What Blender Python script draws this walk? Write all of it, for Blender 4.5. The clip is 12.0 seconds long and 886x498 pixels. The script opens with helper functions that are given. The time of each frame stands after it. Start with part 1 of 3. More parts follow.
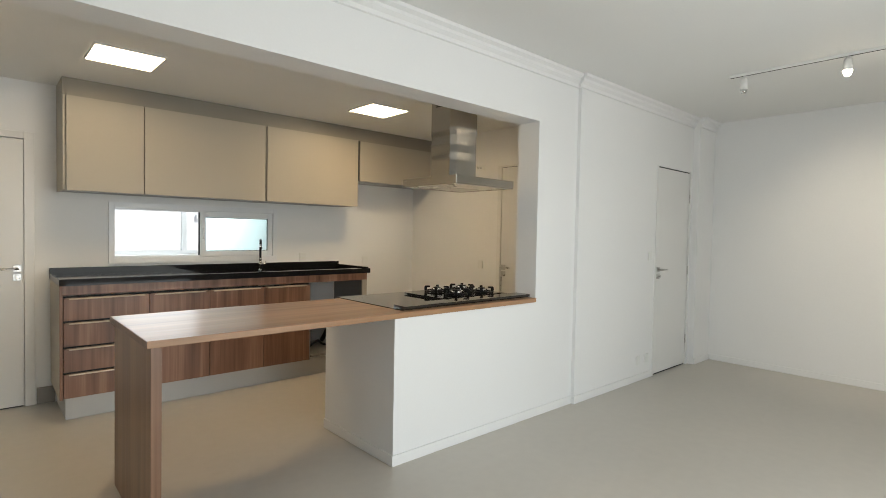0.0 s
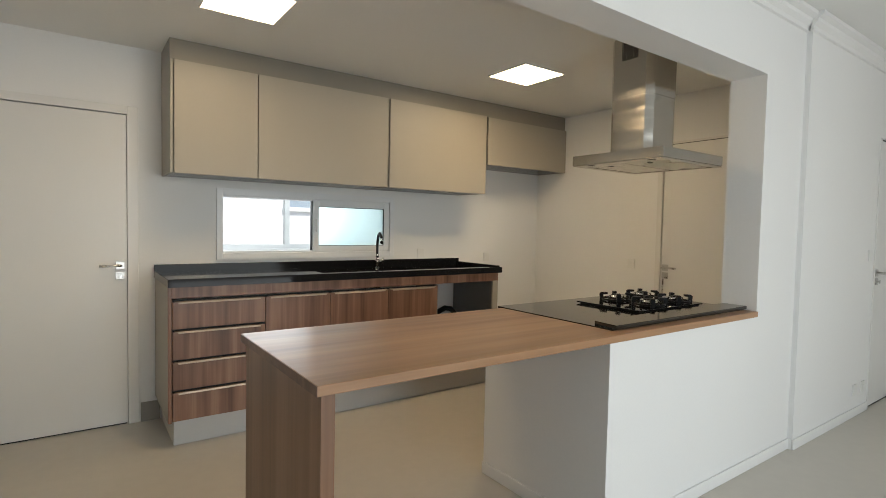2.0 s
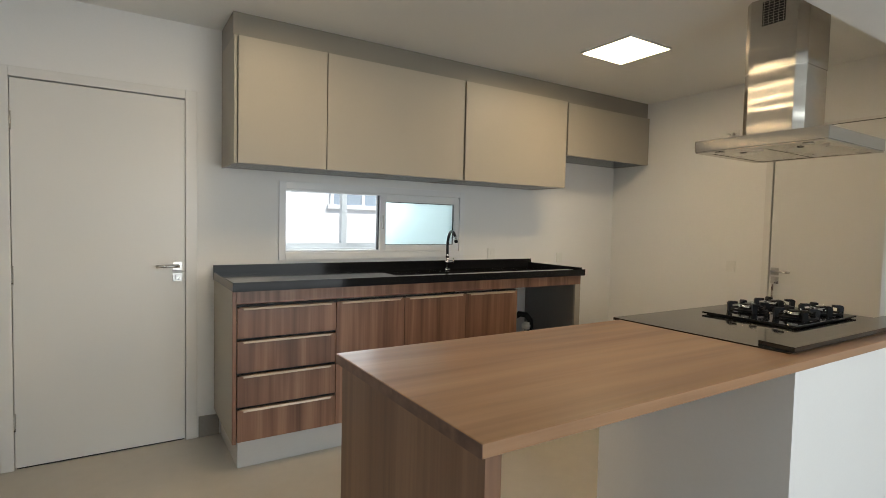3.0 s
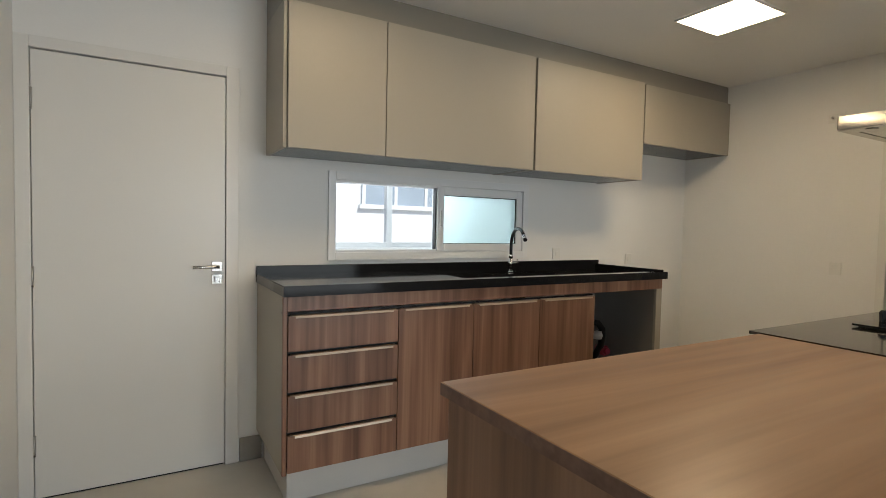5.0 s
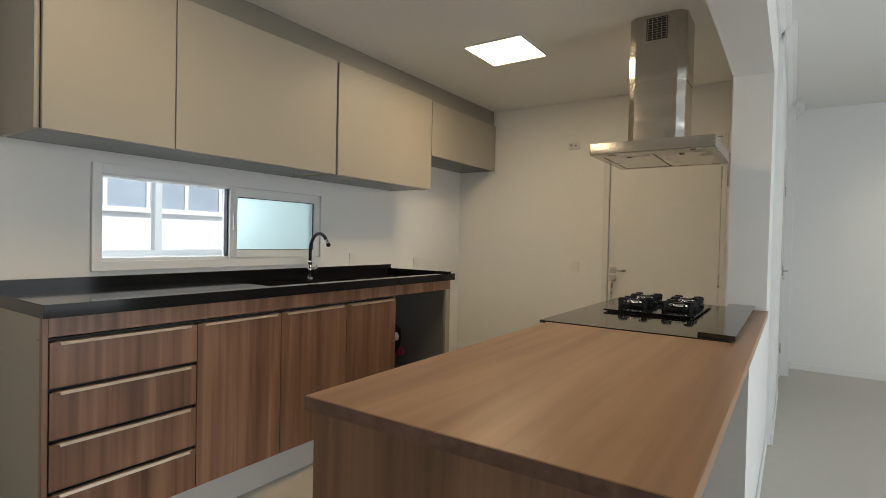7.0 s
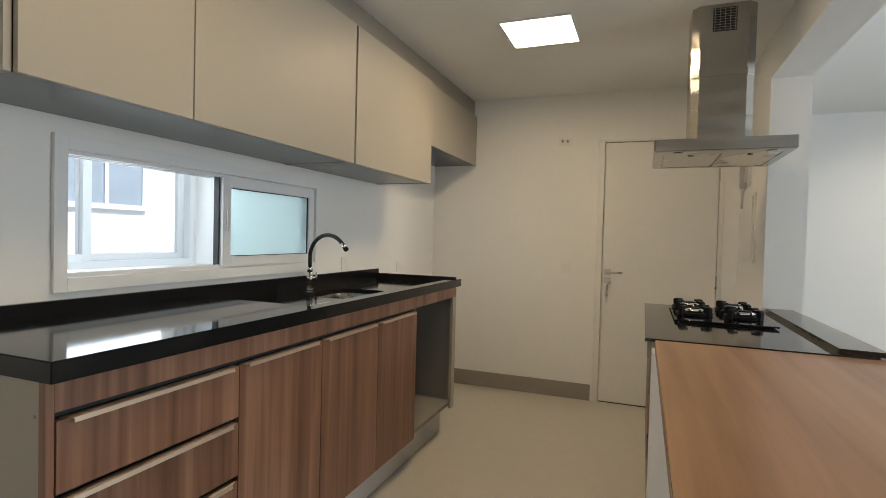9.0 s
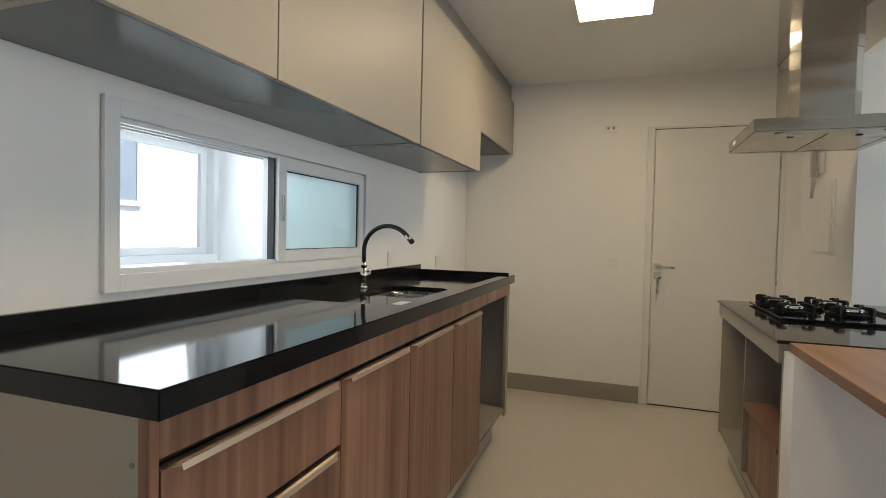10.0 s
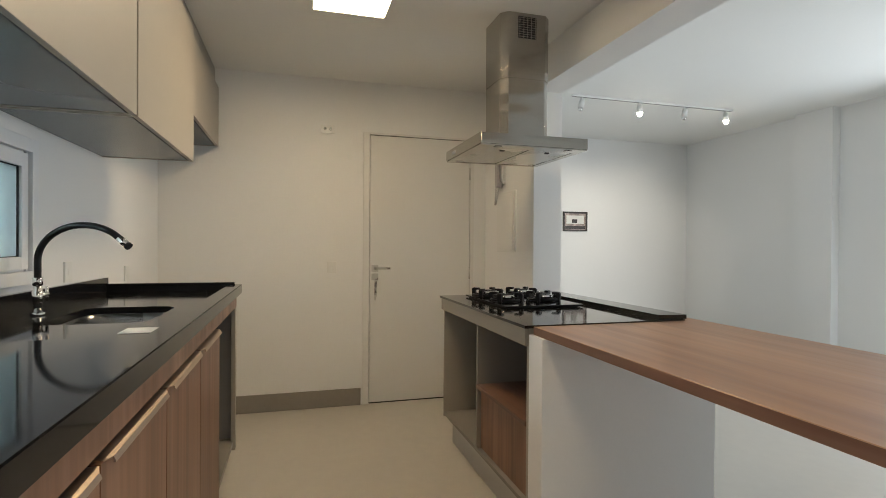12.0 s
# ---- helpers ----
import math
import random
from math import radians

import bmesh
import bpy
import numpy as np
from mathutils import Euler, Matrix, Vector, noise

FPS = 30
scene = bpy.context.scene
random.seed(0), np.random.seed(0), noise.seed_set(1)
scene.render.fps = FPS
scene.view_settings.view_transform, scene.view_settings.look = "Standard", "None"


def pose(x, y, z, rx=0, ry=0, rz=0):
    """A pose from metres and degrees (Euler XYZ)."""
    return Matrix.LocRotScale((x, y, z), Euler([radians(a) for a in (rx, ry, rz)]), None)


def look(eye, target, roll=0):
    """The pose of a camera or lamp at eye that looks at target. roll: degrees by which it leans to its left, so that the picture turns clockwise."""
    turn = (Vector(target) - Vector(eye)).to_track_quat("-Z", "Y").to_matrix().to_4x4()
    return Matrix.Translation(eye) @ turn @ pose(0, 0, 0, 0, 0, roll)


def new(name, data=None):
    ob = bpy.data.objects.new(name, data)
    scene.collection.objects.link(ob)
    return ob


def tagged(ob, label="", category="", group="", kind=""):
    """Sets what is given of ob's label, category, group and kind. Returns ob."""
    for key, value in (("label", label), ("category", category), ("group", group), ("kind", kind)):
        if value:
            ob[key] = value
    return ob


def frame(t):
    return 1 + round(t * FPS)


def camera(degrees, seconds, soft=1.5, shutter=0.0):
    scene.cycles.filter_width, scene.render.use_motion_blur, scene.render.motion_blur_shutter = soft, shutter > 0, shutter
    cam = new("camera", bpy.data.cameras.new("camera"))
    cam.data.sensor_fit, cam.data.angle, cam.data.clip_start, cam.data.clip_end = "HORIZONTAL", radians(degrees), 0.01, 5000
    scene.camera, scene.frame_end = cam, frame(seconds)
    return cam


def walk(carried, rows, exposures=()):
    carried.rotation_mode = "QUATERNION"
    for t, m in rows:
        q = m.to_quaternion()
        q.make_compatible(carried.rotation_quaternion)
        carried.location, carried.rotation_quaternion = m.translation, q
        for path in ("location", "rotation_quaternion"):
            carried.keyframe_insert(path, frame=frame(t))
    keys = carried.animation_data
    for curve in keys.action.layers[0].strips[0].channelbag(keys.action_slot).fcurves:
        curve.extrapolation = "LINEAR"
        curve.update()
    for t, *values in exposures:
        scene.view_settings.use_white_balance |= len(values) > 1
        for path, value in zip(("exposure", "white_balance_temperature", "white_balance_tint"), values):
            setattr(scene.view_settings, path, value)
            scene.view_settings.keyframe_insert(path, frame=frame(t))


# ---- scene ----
cam = camera(81.2, 12.0, 0.9)
PATH = [
    (0, (0.022, 0.078, 1.383), (1.362, 1.562, 1.322), 1.1),
    (0.5, (-0.029, 0.329, 1.385), (1.289, 1.832, 1.318), 1.2),
    (1, (-0.03, 0.611, 1.383), (1.236, 2.158, 1.308), 1.2),
    (1.5, (-0.001, 0.887, 1.371), (1.203, 2.482, 1.29), 1.1),
    (2, (0.012, 1.159, 1.351), (1.171, 2.787, 1.264), 1.2),
    (2.5, (-0.014, 1.434, 1.346), (1.112, 3.084, 1.256), 1.3),
    (3, (-0.054, 1.699, 1.334), (1.013, 3.389, 1.239), 1.3),
    (3.5, (-0.058, 1.926, 1.305), (0.909, 3.674, 1.21), 1.2),
    (3.7, (-0.05, 1.993, 1.294), (0.871, 3.766, 1.201), 1.2),
    (5.3, (-0.1, 2.214, 1.286), (0.969, 3.902, 1.206), 1.3),
    (5.5, (-0.116, 2.213, 1.287), (1.041, 3.843, 1.21), 1.2),
    (6, (-0.159, 2.197, 1.285), (1.21, 3.654, 1.223), 1.3),
    (6.5, (-0.222, 2.241, 1.275), (1.314, 3.521, 1.228), 1.3),
    (7, (-0.243, 2.383, 1.267), (1.412, 3.506, 1.229), 1.3),
    (7.2, (-0.234, 2.466, 1.275), (1.458, 3.532, 1.241), 1.4),
    (8.8, (-0.266, 3.272, 1.283), (1.597, 4.0, 1.25), 1.3),
    (9, (-0.253, 3.343, 1.292), (1.611, 4.066, 1.244), 1.5),
    (9.5, (-0.185, 3.621, 1.262), (1.69, 4.315, 1.214), 1.4),
    (10, (-0.129, 3.829, 1.251), (1.756, 4.497, 1.195), 1.3),
    (10.5, (-0.095, 3.988, 1.249), (1.821, 4.56, 1.193), 1.1),
    (11, (-0.018, 4.1, 1.233), (1.955, 4.425, 1.182), 1.0),
    (11.5, (0.072, 4.156, 1.227), (2.07, 4.075, 1.194), 0.8),
    (12, (0.075, 4.198, 1.227), (1.998, 3.647, 1.212), 0.4),
]
walk(cam, [(t, look(eye, target, roll)) for t, eye, target, roll in PATH],
     [(0.0, 0.09, 6650, 10), (2.5, 0.0, 6480, 10), (3.5, 0.02, 6380, 10), (5.5, -0.05, 6330, 10), (7.0, -0.05, 6380, 10), (9.0, 0.14, 6200, 10), (10.5, 0.08, 6150, 10),
      (11.5, -0.07, 6250, 10), (12.0, 0.2, 6150, 10)])

# ---- world, daylight, lamps ----
world = bpy.data.worlds.new("world")
scene.world = world
world.use_nodes = True
wn = world.node_tree.nodes
sky = wn.new("ShaderNodeTexSky")
sky.sky_type, sky.sun_disc = "NISHITA", False
sky.sun_elevation, sky.sun_rotation = radians(50), radians(152)
world.node_tree.links.new(sky.outputs[0], wn["Background"].inputs[0])
wn["Background"].inputs[1].default_value = 0.15
sun = new("sun", bpy.data.lights.new("sun", "SUN"))
sun.data.energy, sun.data.angle, sun.data.color = 5.0, radians(0.6), (1.0, 0.96, 0.90)
sun.matrix_world = look((0, 0, 20), (-8.0, 15.0, 0))


def area(name, at, to, w, h, watts, color):
    lamp = new(name, bpy.data.lights.new(name, "AREA"))
    lamp.data.shape, lamp.data.size, lamp.data.size_y = "RECTANGLE", w, h
    lamp.data.energy, lamp.data.color = watts, color
    lamp.matrix_world = look(at, to)
    return lamp


LIVING_DAY, LAUNDRY_DAY, PANEL, SPOT = 77.0, 38.0, 28.5, 14.0
area("window_light", (1.75, -1.22, 1.20), (1.75, 1.0, 0.75), 3.1, 2.0, LIVING_DAY, (0.90, 0.965, 0.985))
area("laundry_light", (0.9, 6.20, 1.75), (0.9, 5.0, 1.60), 2.6, 1.1, LAUNDRY_DAY, (0.87, 0.955, 1.0))

# ---- materials ----


def material(name, color, rough=0.5, metal=0.0, amount=0.06, scale=3.0, fine=60.0, bump=0.0, stretch=(1, 1, 1), spec=0.5):
    """Paint, stone or metal with a slow stain and a fine grain, in metres."""
    m = bpy.data.materials.new(name)
    m.use_nodes = True
    n, l = m.node_tree.nodes, m.node_tree.links
    b = n["Principled BSDF"]
    b.inputs["Metallic"].default_value = metal
    b.inputs["Specular IOR Level"].default_value = spec
    tc, mp = n.new("ShaderNodeTexCoord"), n.new("ShaderNodeMapping")
    mp.inputs["Scale"].default_value = stretch
    l.new(tc.outputs["Object"], mp.inputs["Vector"])
    big, small = n.new("ShaderNodeTexNoise"), n.new("ShaderNodeTexNoise")
    big.inputs["Scale"].default_value, small.inputs["Scale"].default_value = scale, fine
    big.inputs["Detail"].default_value, small.inputs["Detail"].default_value = 4, 3
    for t in (big, small):
        l.new(mp.outputs[0], t.inputs["Vector"])
    mix = n.new("ShaderNodeMix")
    mix.data_type = "FLOAT"
    mix.inputs[0].default_value = 0.4
    l.new(big.outputs[0], mix.inputs[2])
    l.new(small.outputs[0], mix.inputs[3])
    ramp = n.new("ShaderNodeValToRGB")
    lo, hi = ramp.color_ramp.elements
    lo.position, hi.position = 0.3, 0.7
    lo.color = (*[c * (1 - amount) for c in color], 1)
    hi.color = (*[min(1, c * (1 + amount)) for c in color], 1)
    l.new(mix.outputs[0], ramp.inputs[0])
    l.new(ramp.outputs[0], b.inputs["Base Color"])
    rr = n.new("ShaderNodeMapRange")
    rr.inputs[3].default_value, rr.inputs[4].default_value = max(0.02, rough - 0.06), min(1, rough + 0.06)
    l.new(big.outputs[0], rr.inputs[0])
    l.new(rr.outputs[0], b.inputs["Roughness"])
    if bump:
        bp = n.new("ShaderNodeBump")
        bp.inputs["Strength"].default_value, bp.inputs["Distance"].default_value = bump, 0.002
        l.new(small.outputs[0], bp.inputs["Height"])
        l.new(bp.outputs[0], b.inputs["Normal"])
    return m


def wood(name, dark, mid, light, axis, rough=0.35, width=11.0, fine=0.32):
    """Laminate with streaks that run along one axis, broken by slow waves of tone."""
    m = bpy.data.materials.new(name)
    m.use_nodes = True
    n, l = m.node_tree.nodes, m.node_tree.links
    b = n["Principled BSDF"]
    tc = n.new("ShaderNodeTexCoord")
    info = n.new("ShaderNodeObjectInfo")
    shift = n.new("ShaderNodeVectorMath")
    shift.operation = "MULTIPLY_ADD"
    l.new(info.outputs["Random"], shift.inputs[0])
    shift.inputs[1].default_value = (7.3, 5.1, 3.7)
    l.new(tc.outputs["Object"], shift.inputs[2])
    streak = n.new("ShaderNodeMapping")
    streak.inputs["Scale"].default_value = [0.55 if a == axis else width for a in "xyz"]
    fibre = n.new("ShaderNodeMapping")
    fibre.inputs["Scale"].default_value = [3.0 if a == axis else 90.0 for a in "xyz"]
    l.new(shift.outputs[0], streak.inputs[0])
    l.new(shift.outputs[0], fibre.inputs[0])
    s, f = n.new("ShaderNodeTexNoise"), n.new("ShaderNodeTexNoise")
    s.inputs["Scale"].default_value, s.inputs["Detail"].default_value, s.inputs["Distortion"].default_value = 1.0, 3, 0.6
    s.inputs["Roughness"].default_value = 0.5
    f.inputs["Scale"].default_value, f.inputs["Detail"].default_value = 1.0, 3
    l.new(streak.outputs[0], s.inputs["Vector"])
    l.new(fibre.outputs[0], f.inputs["Vector"])
    band = n.new("ShaderNodeMapping")
    band.inputs["Scale"].default_value = [0.25 if a == axis else width * 3.6 for a in "xyz"]
    l.new(shift.outputs[0], band.inputs[0])
    g = n.new("ShaderNodeTexNoise")
    g.inputs["Scale"].default_value, g.inputs["Detail"].default_value = 1.0, 2
    l.new(band.outputs[0], g.inputs["Vector"])
    both = n.new("ShaderNodeMix")
    both.data_type = "FLOAT"
    both.inputs[0].default_value = fine
    l.new(s.outputs[0], both.inputs[2])
    l.new(g.outputs[0], both.inputs[3])
    mix = n.new("ShaderNodeMix")
    mix.data_type = "FLOAT"
    mix.inputs[0].default_value = 0.16
    l.new(both.outputs[0], mix.inputs[2])
    l.new(f.outputs[0], mix.inputs[3])
    ramp = n.new("ShaderNodeValToRGB")
    e = ramp.color_ramp.elements
    e[0].position, e[1].position = 0.33, 0.68
    e[0].color, e[1].color = (*dark, 1), (*light, 1)
    c = e.new(0.5)
    c.color = (*mid, 1)
    l.new(mix.outputs[0], ramp.inputs[0])
    l.new(ramp.outputs[0], b.inputs["Base Color"])
    rr = n.new("ShaderNodeMapRange")
    rr.inputs[3].default_value, rr.inputs[4].default_value = rough - 0.06, rough + 0.1
    l.new(f.outputs[0], rr.inputs[0])
    l.new(rr.outputs[0], b.inputs["Roughness"])
    bp = n.new("ShaderNodeBump")
    bp.inputs["Strength"].default_value, bp.inputs["Distance"].default_value = 0.12, 0.001
    l.new(f.outputs[0], bp.inputs["Height"])
    l.new(bp.outputs[0], b.inputs["Normal"])
    return m


def granite(name, color, rough=0.07, spec=0.2):
    m = material(name, color, rough, 0, 0.15, 2.0, 30.0, spec=spec)
    n, l = m.node_tree.nodes, m.node_tree.links
    b = n["Principled BSDF"]
    tc, v = n.new("ShaderNodeTexCoord"), n.new("ShaderNodeTexVoronoi")
    v.inputs["Scale"].default_value = 420
    l.new(tc.outputs["Object"], v.inputs["Vector"])
    ramp = n.new("ShaderNodeValToRGB")
    ramp.color_ramp.elements[0].position, ramp.color_ramp.elements[1].position = 0.0, 0.22
    ramp.color_ramp.elements[0].color = (0.10, 0.10, 0.10, 1)
    ramp.color_ramp.elements[1].color = (*color, 1)
    l.new(v.outputs["Distance"], ramp.inputs[0])
    l.new(ramp.outputs[0], b.inputs["Base Color"])
    return m


def glowing(name, color, strength):
    m = bpy.data.materials.new(name)
    m.use_nodes = True
    b = m.node_tree.nodes["Principled BSDF"]
    b.inputs["Base Color"].default_value = (0.9, 0.9, 0.9, 1)
    b.inputs["Emission Color"].default_value = (*color, 1)
    b.inputs["Emission Strength"].default_value = strength
    return m


def glass(name, color, rough):
    m = bpy.data.materials.new(name)
    m.use_nodes = True
    b = m.node_tree.nodes["Principled BSDF"]
    b.inputs["Base Color"].default_value = (*color, 1)
    b.inputs["Transmission Weight"].default_value = 1.0
    b.inputs["Roughness"].default_value = rough
    b.inputs["IOR"].default_value = 1.45
    return m


WALL = material("wall_paint", (0.80, 0.80, 0.79), 0.55, 0, 0.02, 0.8, 90, 0.12, spec=0.3)
CEIL = material("ceiling_paint", (0.80, 0.80, 0.78), 0.7, 0, 0.02, 0.7, 90, 0.08, spec=0.2)
DOORP = material("door_paint", (0.74, 0.735, 0.715), 0.32, 0, 0.015, 1.2, 150, 0.03)
TRIM = material("trim_paint", (0.80, 0.80, 0.79), 0.35, 0, 0.02, 2.0, 120, 0.03)
FLOOR = material("floor_cement", (0.515, 0.482, 0.425), 0.31, 0, 0.05, 0.9, 14, 0.02)
SKIRT = material("skirting_porcelain", (0.27, 0.25, 0.22), 0.35, 0, 0.06, 2.0, 40)
GREIGE = material("greige_laminate", (0.355, 0.325, 0.272), 0.46, 0, 0.03, 1.5, 300, 0.04, (1, 1, 0.15))
# Greige for carcass insides, darkened to carry the shade in there.
GREIGE_SHADED = material("shaded_greige", (0.25, 0.23, 0.20), 0.45, 0, 0.03, 1.5, 200)
# Greige set darker than the doors, for the ceiling filler and hob rail.
FILLER = material("darker_greige", (0.255, 0.235, 0.20), 0.36, 0, 0.03, 1.5, 300, 0.04)
# Undersides of the wall cabinets, set darker and greyer than the doors.
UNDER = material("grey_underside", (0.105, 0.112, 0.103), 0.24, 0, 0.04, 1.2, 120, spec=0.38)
CARCASS = material("grey_carcass", (0.22, 0.215, 0.205), 0.5, 0, 0.04, 2, 160)
# Brown carcass board with the shade of the deep cabinet put into its colour.
CARCASS_SHADED = material("shaded_carcass", (0.055, 0.047, 0.042), 0.5, 0, 0.06, 2, 160)
PLINTH = material("plinth_grey", (0.52, 0.51, 0.49), 0.4, 0, 0.03, 2, 100)
GRANITE = granite("black_granite", (0.010, 0.010, 0.011))
HOBSTONE = granite("dark_granite", (0.016, 0.015, 0.013), 0.05, 0.6)
BLACKGLASS = material("black_glass", (0.008, 0.008, 0.009), 0.04, 0, 0.1, 2, 40, spec=0.3)
IRON = material("black_enamel_iron", (0.008, 0.008, 0.009), 0.42, 0, 0.2, 20, 200, 0.15, spec=0.12)
RUBBER = material("black_rubber", (0.012, 0.012, 0.013), 0.38, 0, 0.1, 10, 80, spec=0.25)
STEEL = material("brushed_steel", (0.58, 0.57, 0.54), 0.27, 1.0, 0.07, 3.0, 160, 0.10, (1, 1, 0.03))
STEELH = material("hood_steel", (0.46, 0.44, 0.40), 0.19, 1.0, 0.05, 3.0, 120, 0.06, (0.04, 0.04, 1))
n, l = STEELH.node_tree.nodes, STEELH.node_tree.links
wave, dent, tcw = n.new("ShaderNodeTexNoise"), n.new("ShaderNodeBump"), n.new("ShaderNodeTexCoord")
wave.inputs["Scale"].default_value, wave.inputs["Detail"].default_value = 7.0, 0
dent.inputs["Strength"].default_value, dent.inputs["Distance"].default_value = 0.4, 0.02
bend = n.new("ShaderNodeMapping")
bend.inputs["Scale"].default_value = (0.35, 0.35, 1.6)
l.new(tcw.outputs["Object"], bend.inputs["Vector"])
l.new(bend.outputs[0], wave.inputs["Vector"])
l.new(wave.outputs[0], dent.inputs["Height"])
l.new([k for k in n if k.bl_idname == "ShaderNodeBump" and k != dent][0].outputs[0], dent.inputs["Normal"])
l.new(dent.outputs[0], n["Principled BSDF"].inputs["Normal"])
CHROME = material("chrome", (0.75, 0.75, 0.75), 0.09, 1.0, 0.03, 8, 60)
SATIN = material("satin_nickel", (0.55, 0.54, 0.52), 0.28, 1.0, 0.04, 8, 90)
BRONZE = material("champagne_profile", (0.54, 0.44, 0.35), 0.42, 1.0, 0.05, 5, 120, 0.0, (0.05, 1, 1))
PLASTIC = material("white_plastic", (0.76, 0.76, 0.74), 0.35, 0, 0.02, 6, 60)
ALU = material("white_aluminium", (0.78, 0.79, 0.80), 0.32, 0, 0.02, 4, 90)
# Black of real gaskets and slots; also paints the shade in cabinet gaps.
SEAL_AND_SHADE = material("black_gasket_and_shade", (0.015, 0.015, 0.016), 0.6, 0, 0.1, 10, 80)
WALNUT = wood("walnut_laminate", (0.098, 0.042, 0.023), (0.205, 0.100, 0.059), (0.34, 0.190, 0.122), "z")
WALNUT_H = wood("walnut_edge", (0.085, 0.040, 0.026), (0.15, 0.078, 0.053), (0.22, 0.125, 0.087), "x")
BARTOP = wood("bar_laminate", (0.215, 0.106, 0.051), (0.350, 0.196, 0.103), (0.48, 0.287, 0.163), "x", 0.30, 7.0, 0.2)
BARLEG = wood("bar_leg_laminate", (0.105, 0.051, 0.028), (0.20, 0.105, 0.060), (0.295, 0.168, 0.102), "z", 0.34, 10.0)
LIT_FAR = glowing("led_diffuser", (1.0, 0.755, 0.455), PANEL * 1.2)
# Near panel glows weaker than the far one, to darken the west end.
LIT_NEAR = glowing("led_diffuser_dimmed", (1.0, 0.755, 0.455), PANEL * 0.71)
BULB = glowing("lamp_glow", (1.0, 0.86, 0.66), 45.0)
FROST = glass("frosted_glass", (0.84, 0.93, 0.93), 0.55)
CLEAR = glass("clear_glass", (0.97, 0.99, 0.99), 0.0)
PHOTO = material("photo_print", (0.35, 0.28, 0.25), 0.4, 0, 0.7, 14, 40)
FRAMEB = material("dark_frame", (0.03, 0.02, 0.016), 0.4, 0, 0.1, 10, 80)
LILAC = material("grey_handset", (0.42, 0.40, 0.42), 0.35, 0, 0.03, 10, 80)
PINK = material("pink_plastic", (0.42, 0.05, 0.10), 0.4, 0, 0.1, 10, 80)
PAPER = material("paper_label", (0.72, 0.71, 0.68), 0.7, 0, 0.05, 20, 200)
FACADE = material("facade_render", (0.80, 0.80, 0.79), 0.8, 0, 0.04, 0.5, 12, 0.2)
FACADEGLASS = material("facade_glass", (0.30, 0.36, 0.42), 0.25, 0, 0.2, 0.8, 4)
GROUND = material("ground_concrete", (0.30, 0.29, 0.28), 0.85, 0, 0.15, 0.6, 9, 0.3)

# ---- helpers for meshes ----
BASE = {}


def box(x0, x1, y0, y1, z0, z1, bevel=0.0, bm=None):
    own = bmesh.new()
    bmesh.ops.create_cube(own, size=1)
    for v in own.verts:
        v.co = ((x0 + x1) / 2 + v.co.x * (x1 - x0), (y0 + y1) / 2 + v.co.y * (y1 - y0), (z0 + z1) / 2 + v.co.z * (z1 - z0))
    if bevel:
        bmesh.ops.bevel(own, geom=own.edges[:], offset=bevel, segments=2, profile=0.6, affect="EDGES")
    return join(bm, own)


def join(bm, own):
    if bm is None:
        return own
    me = bpy.data.meshes.new("tmp")
    own.to_mesh(me)
    own.free()
    bm.from_mesh(me)
    bpy.data.meshes.remove(me)
    return bm


def cyl(p0, p1, r0, r1=None, n=20, bm=None):
    own = bmesh.new()
    a, b = Vector(p0), Vector(p1)
    bmesh.ops.create_cone(own, cap_ends=True, segments=n, radius1=r0, radius2=r0 if r1 is None else r1, depth=(b - a).length)
    turn = (b - a).to_track_quat("Z", "Y").to_matrix().to_4x4()
    bmesh.ops.transform(own, matrix=Matrix.Translation((a + b) / 2) @ turn, verts=own.verts)
    for f in own.faces:
        f.smooth = len(f.verts) == 4
    return join(bm, own)


def tube(points, r, n=12, bm=None):
    """A round bar along a line of points."""
    own = bmesh.new()
    pts = [Vector(p) for p in points]
    rings, side = [], None
    for i, p in enumerate(pts):
        d = (pts[min(i + 1, len(pts) - 1)] - pts[max(i - 1, 0)]).normalized()
        if side is None:
            side = d.orthogonal().normalized()
        side = (side - d * side.dot(d)).normalized()
        up = d.cross(side)
        rings.append([own.verts.new(p + r * (math.cos(a) * side + math.sin(a) * up)) for a in [2 * math.pi * k / n for k in range(n)]])
    for a, b in zip(rings, rings[1:]):
        for k in range(n):
            own.faces.new((a[k], a[(k + 1) % n], b[(k + 1) % n], b[k])).smooth = True
    own.faces.new(rings[0][::-1])
    own.faces.new(rings[-1])
    return join(bm, own)


def prism(profile, axis, a0, a1):
    """A profile, given as pairs in the two other axes, drawn out along an axis."""
    own = bmesh.new()
    put = {"x": lambda a, p: (a, p[0], p[1]), "y": lambda a, p: (p[0], a, p[1]), "z": lambda a, p: (p[0], p[1], a)}[axis]
    r0 = [own.verts.new(put(a0, p)) for p in profile]
    r1 = [own.verts.new(put(a1, p)) for p in profile]
    k = len(profile)
    for i in range(k):
        own.faces.new((r0[i], r0[(i + 1) % k], r1[(i + 1) % k], r1[i]))
    own.faces.new(r0[::-1])
    own.faces.new(r1)
    bmesh.ops.recalc_face_normals(own, faces=own.faces)
    return own


def rounded(x0, x1, y0, y1, r, n=6):
    """Corner points of a rounded rectangle."""
    pts = []
    for cx, cy, s in ((x1 - r, y1 - r, 0), (x0 + r, y1 - r, 90), (x0 + r, y0 + r, 180), (x1 - r, y0 + r, 270)):
        pts += [(cx + r * math.cos(radians(s + 90 * k / n)), cy + r * math.sin(radians(s + 90 * k / n))) for k in range(n + 1)]
    return pts


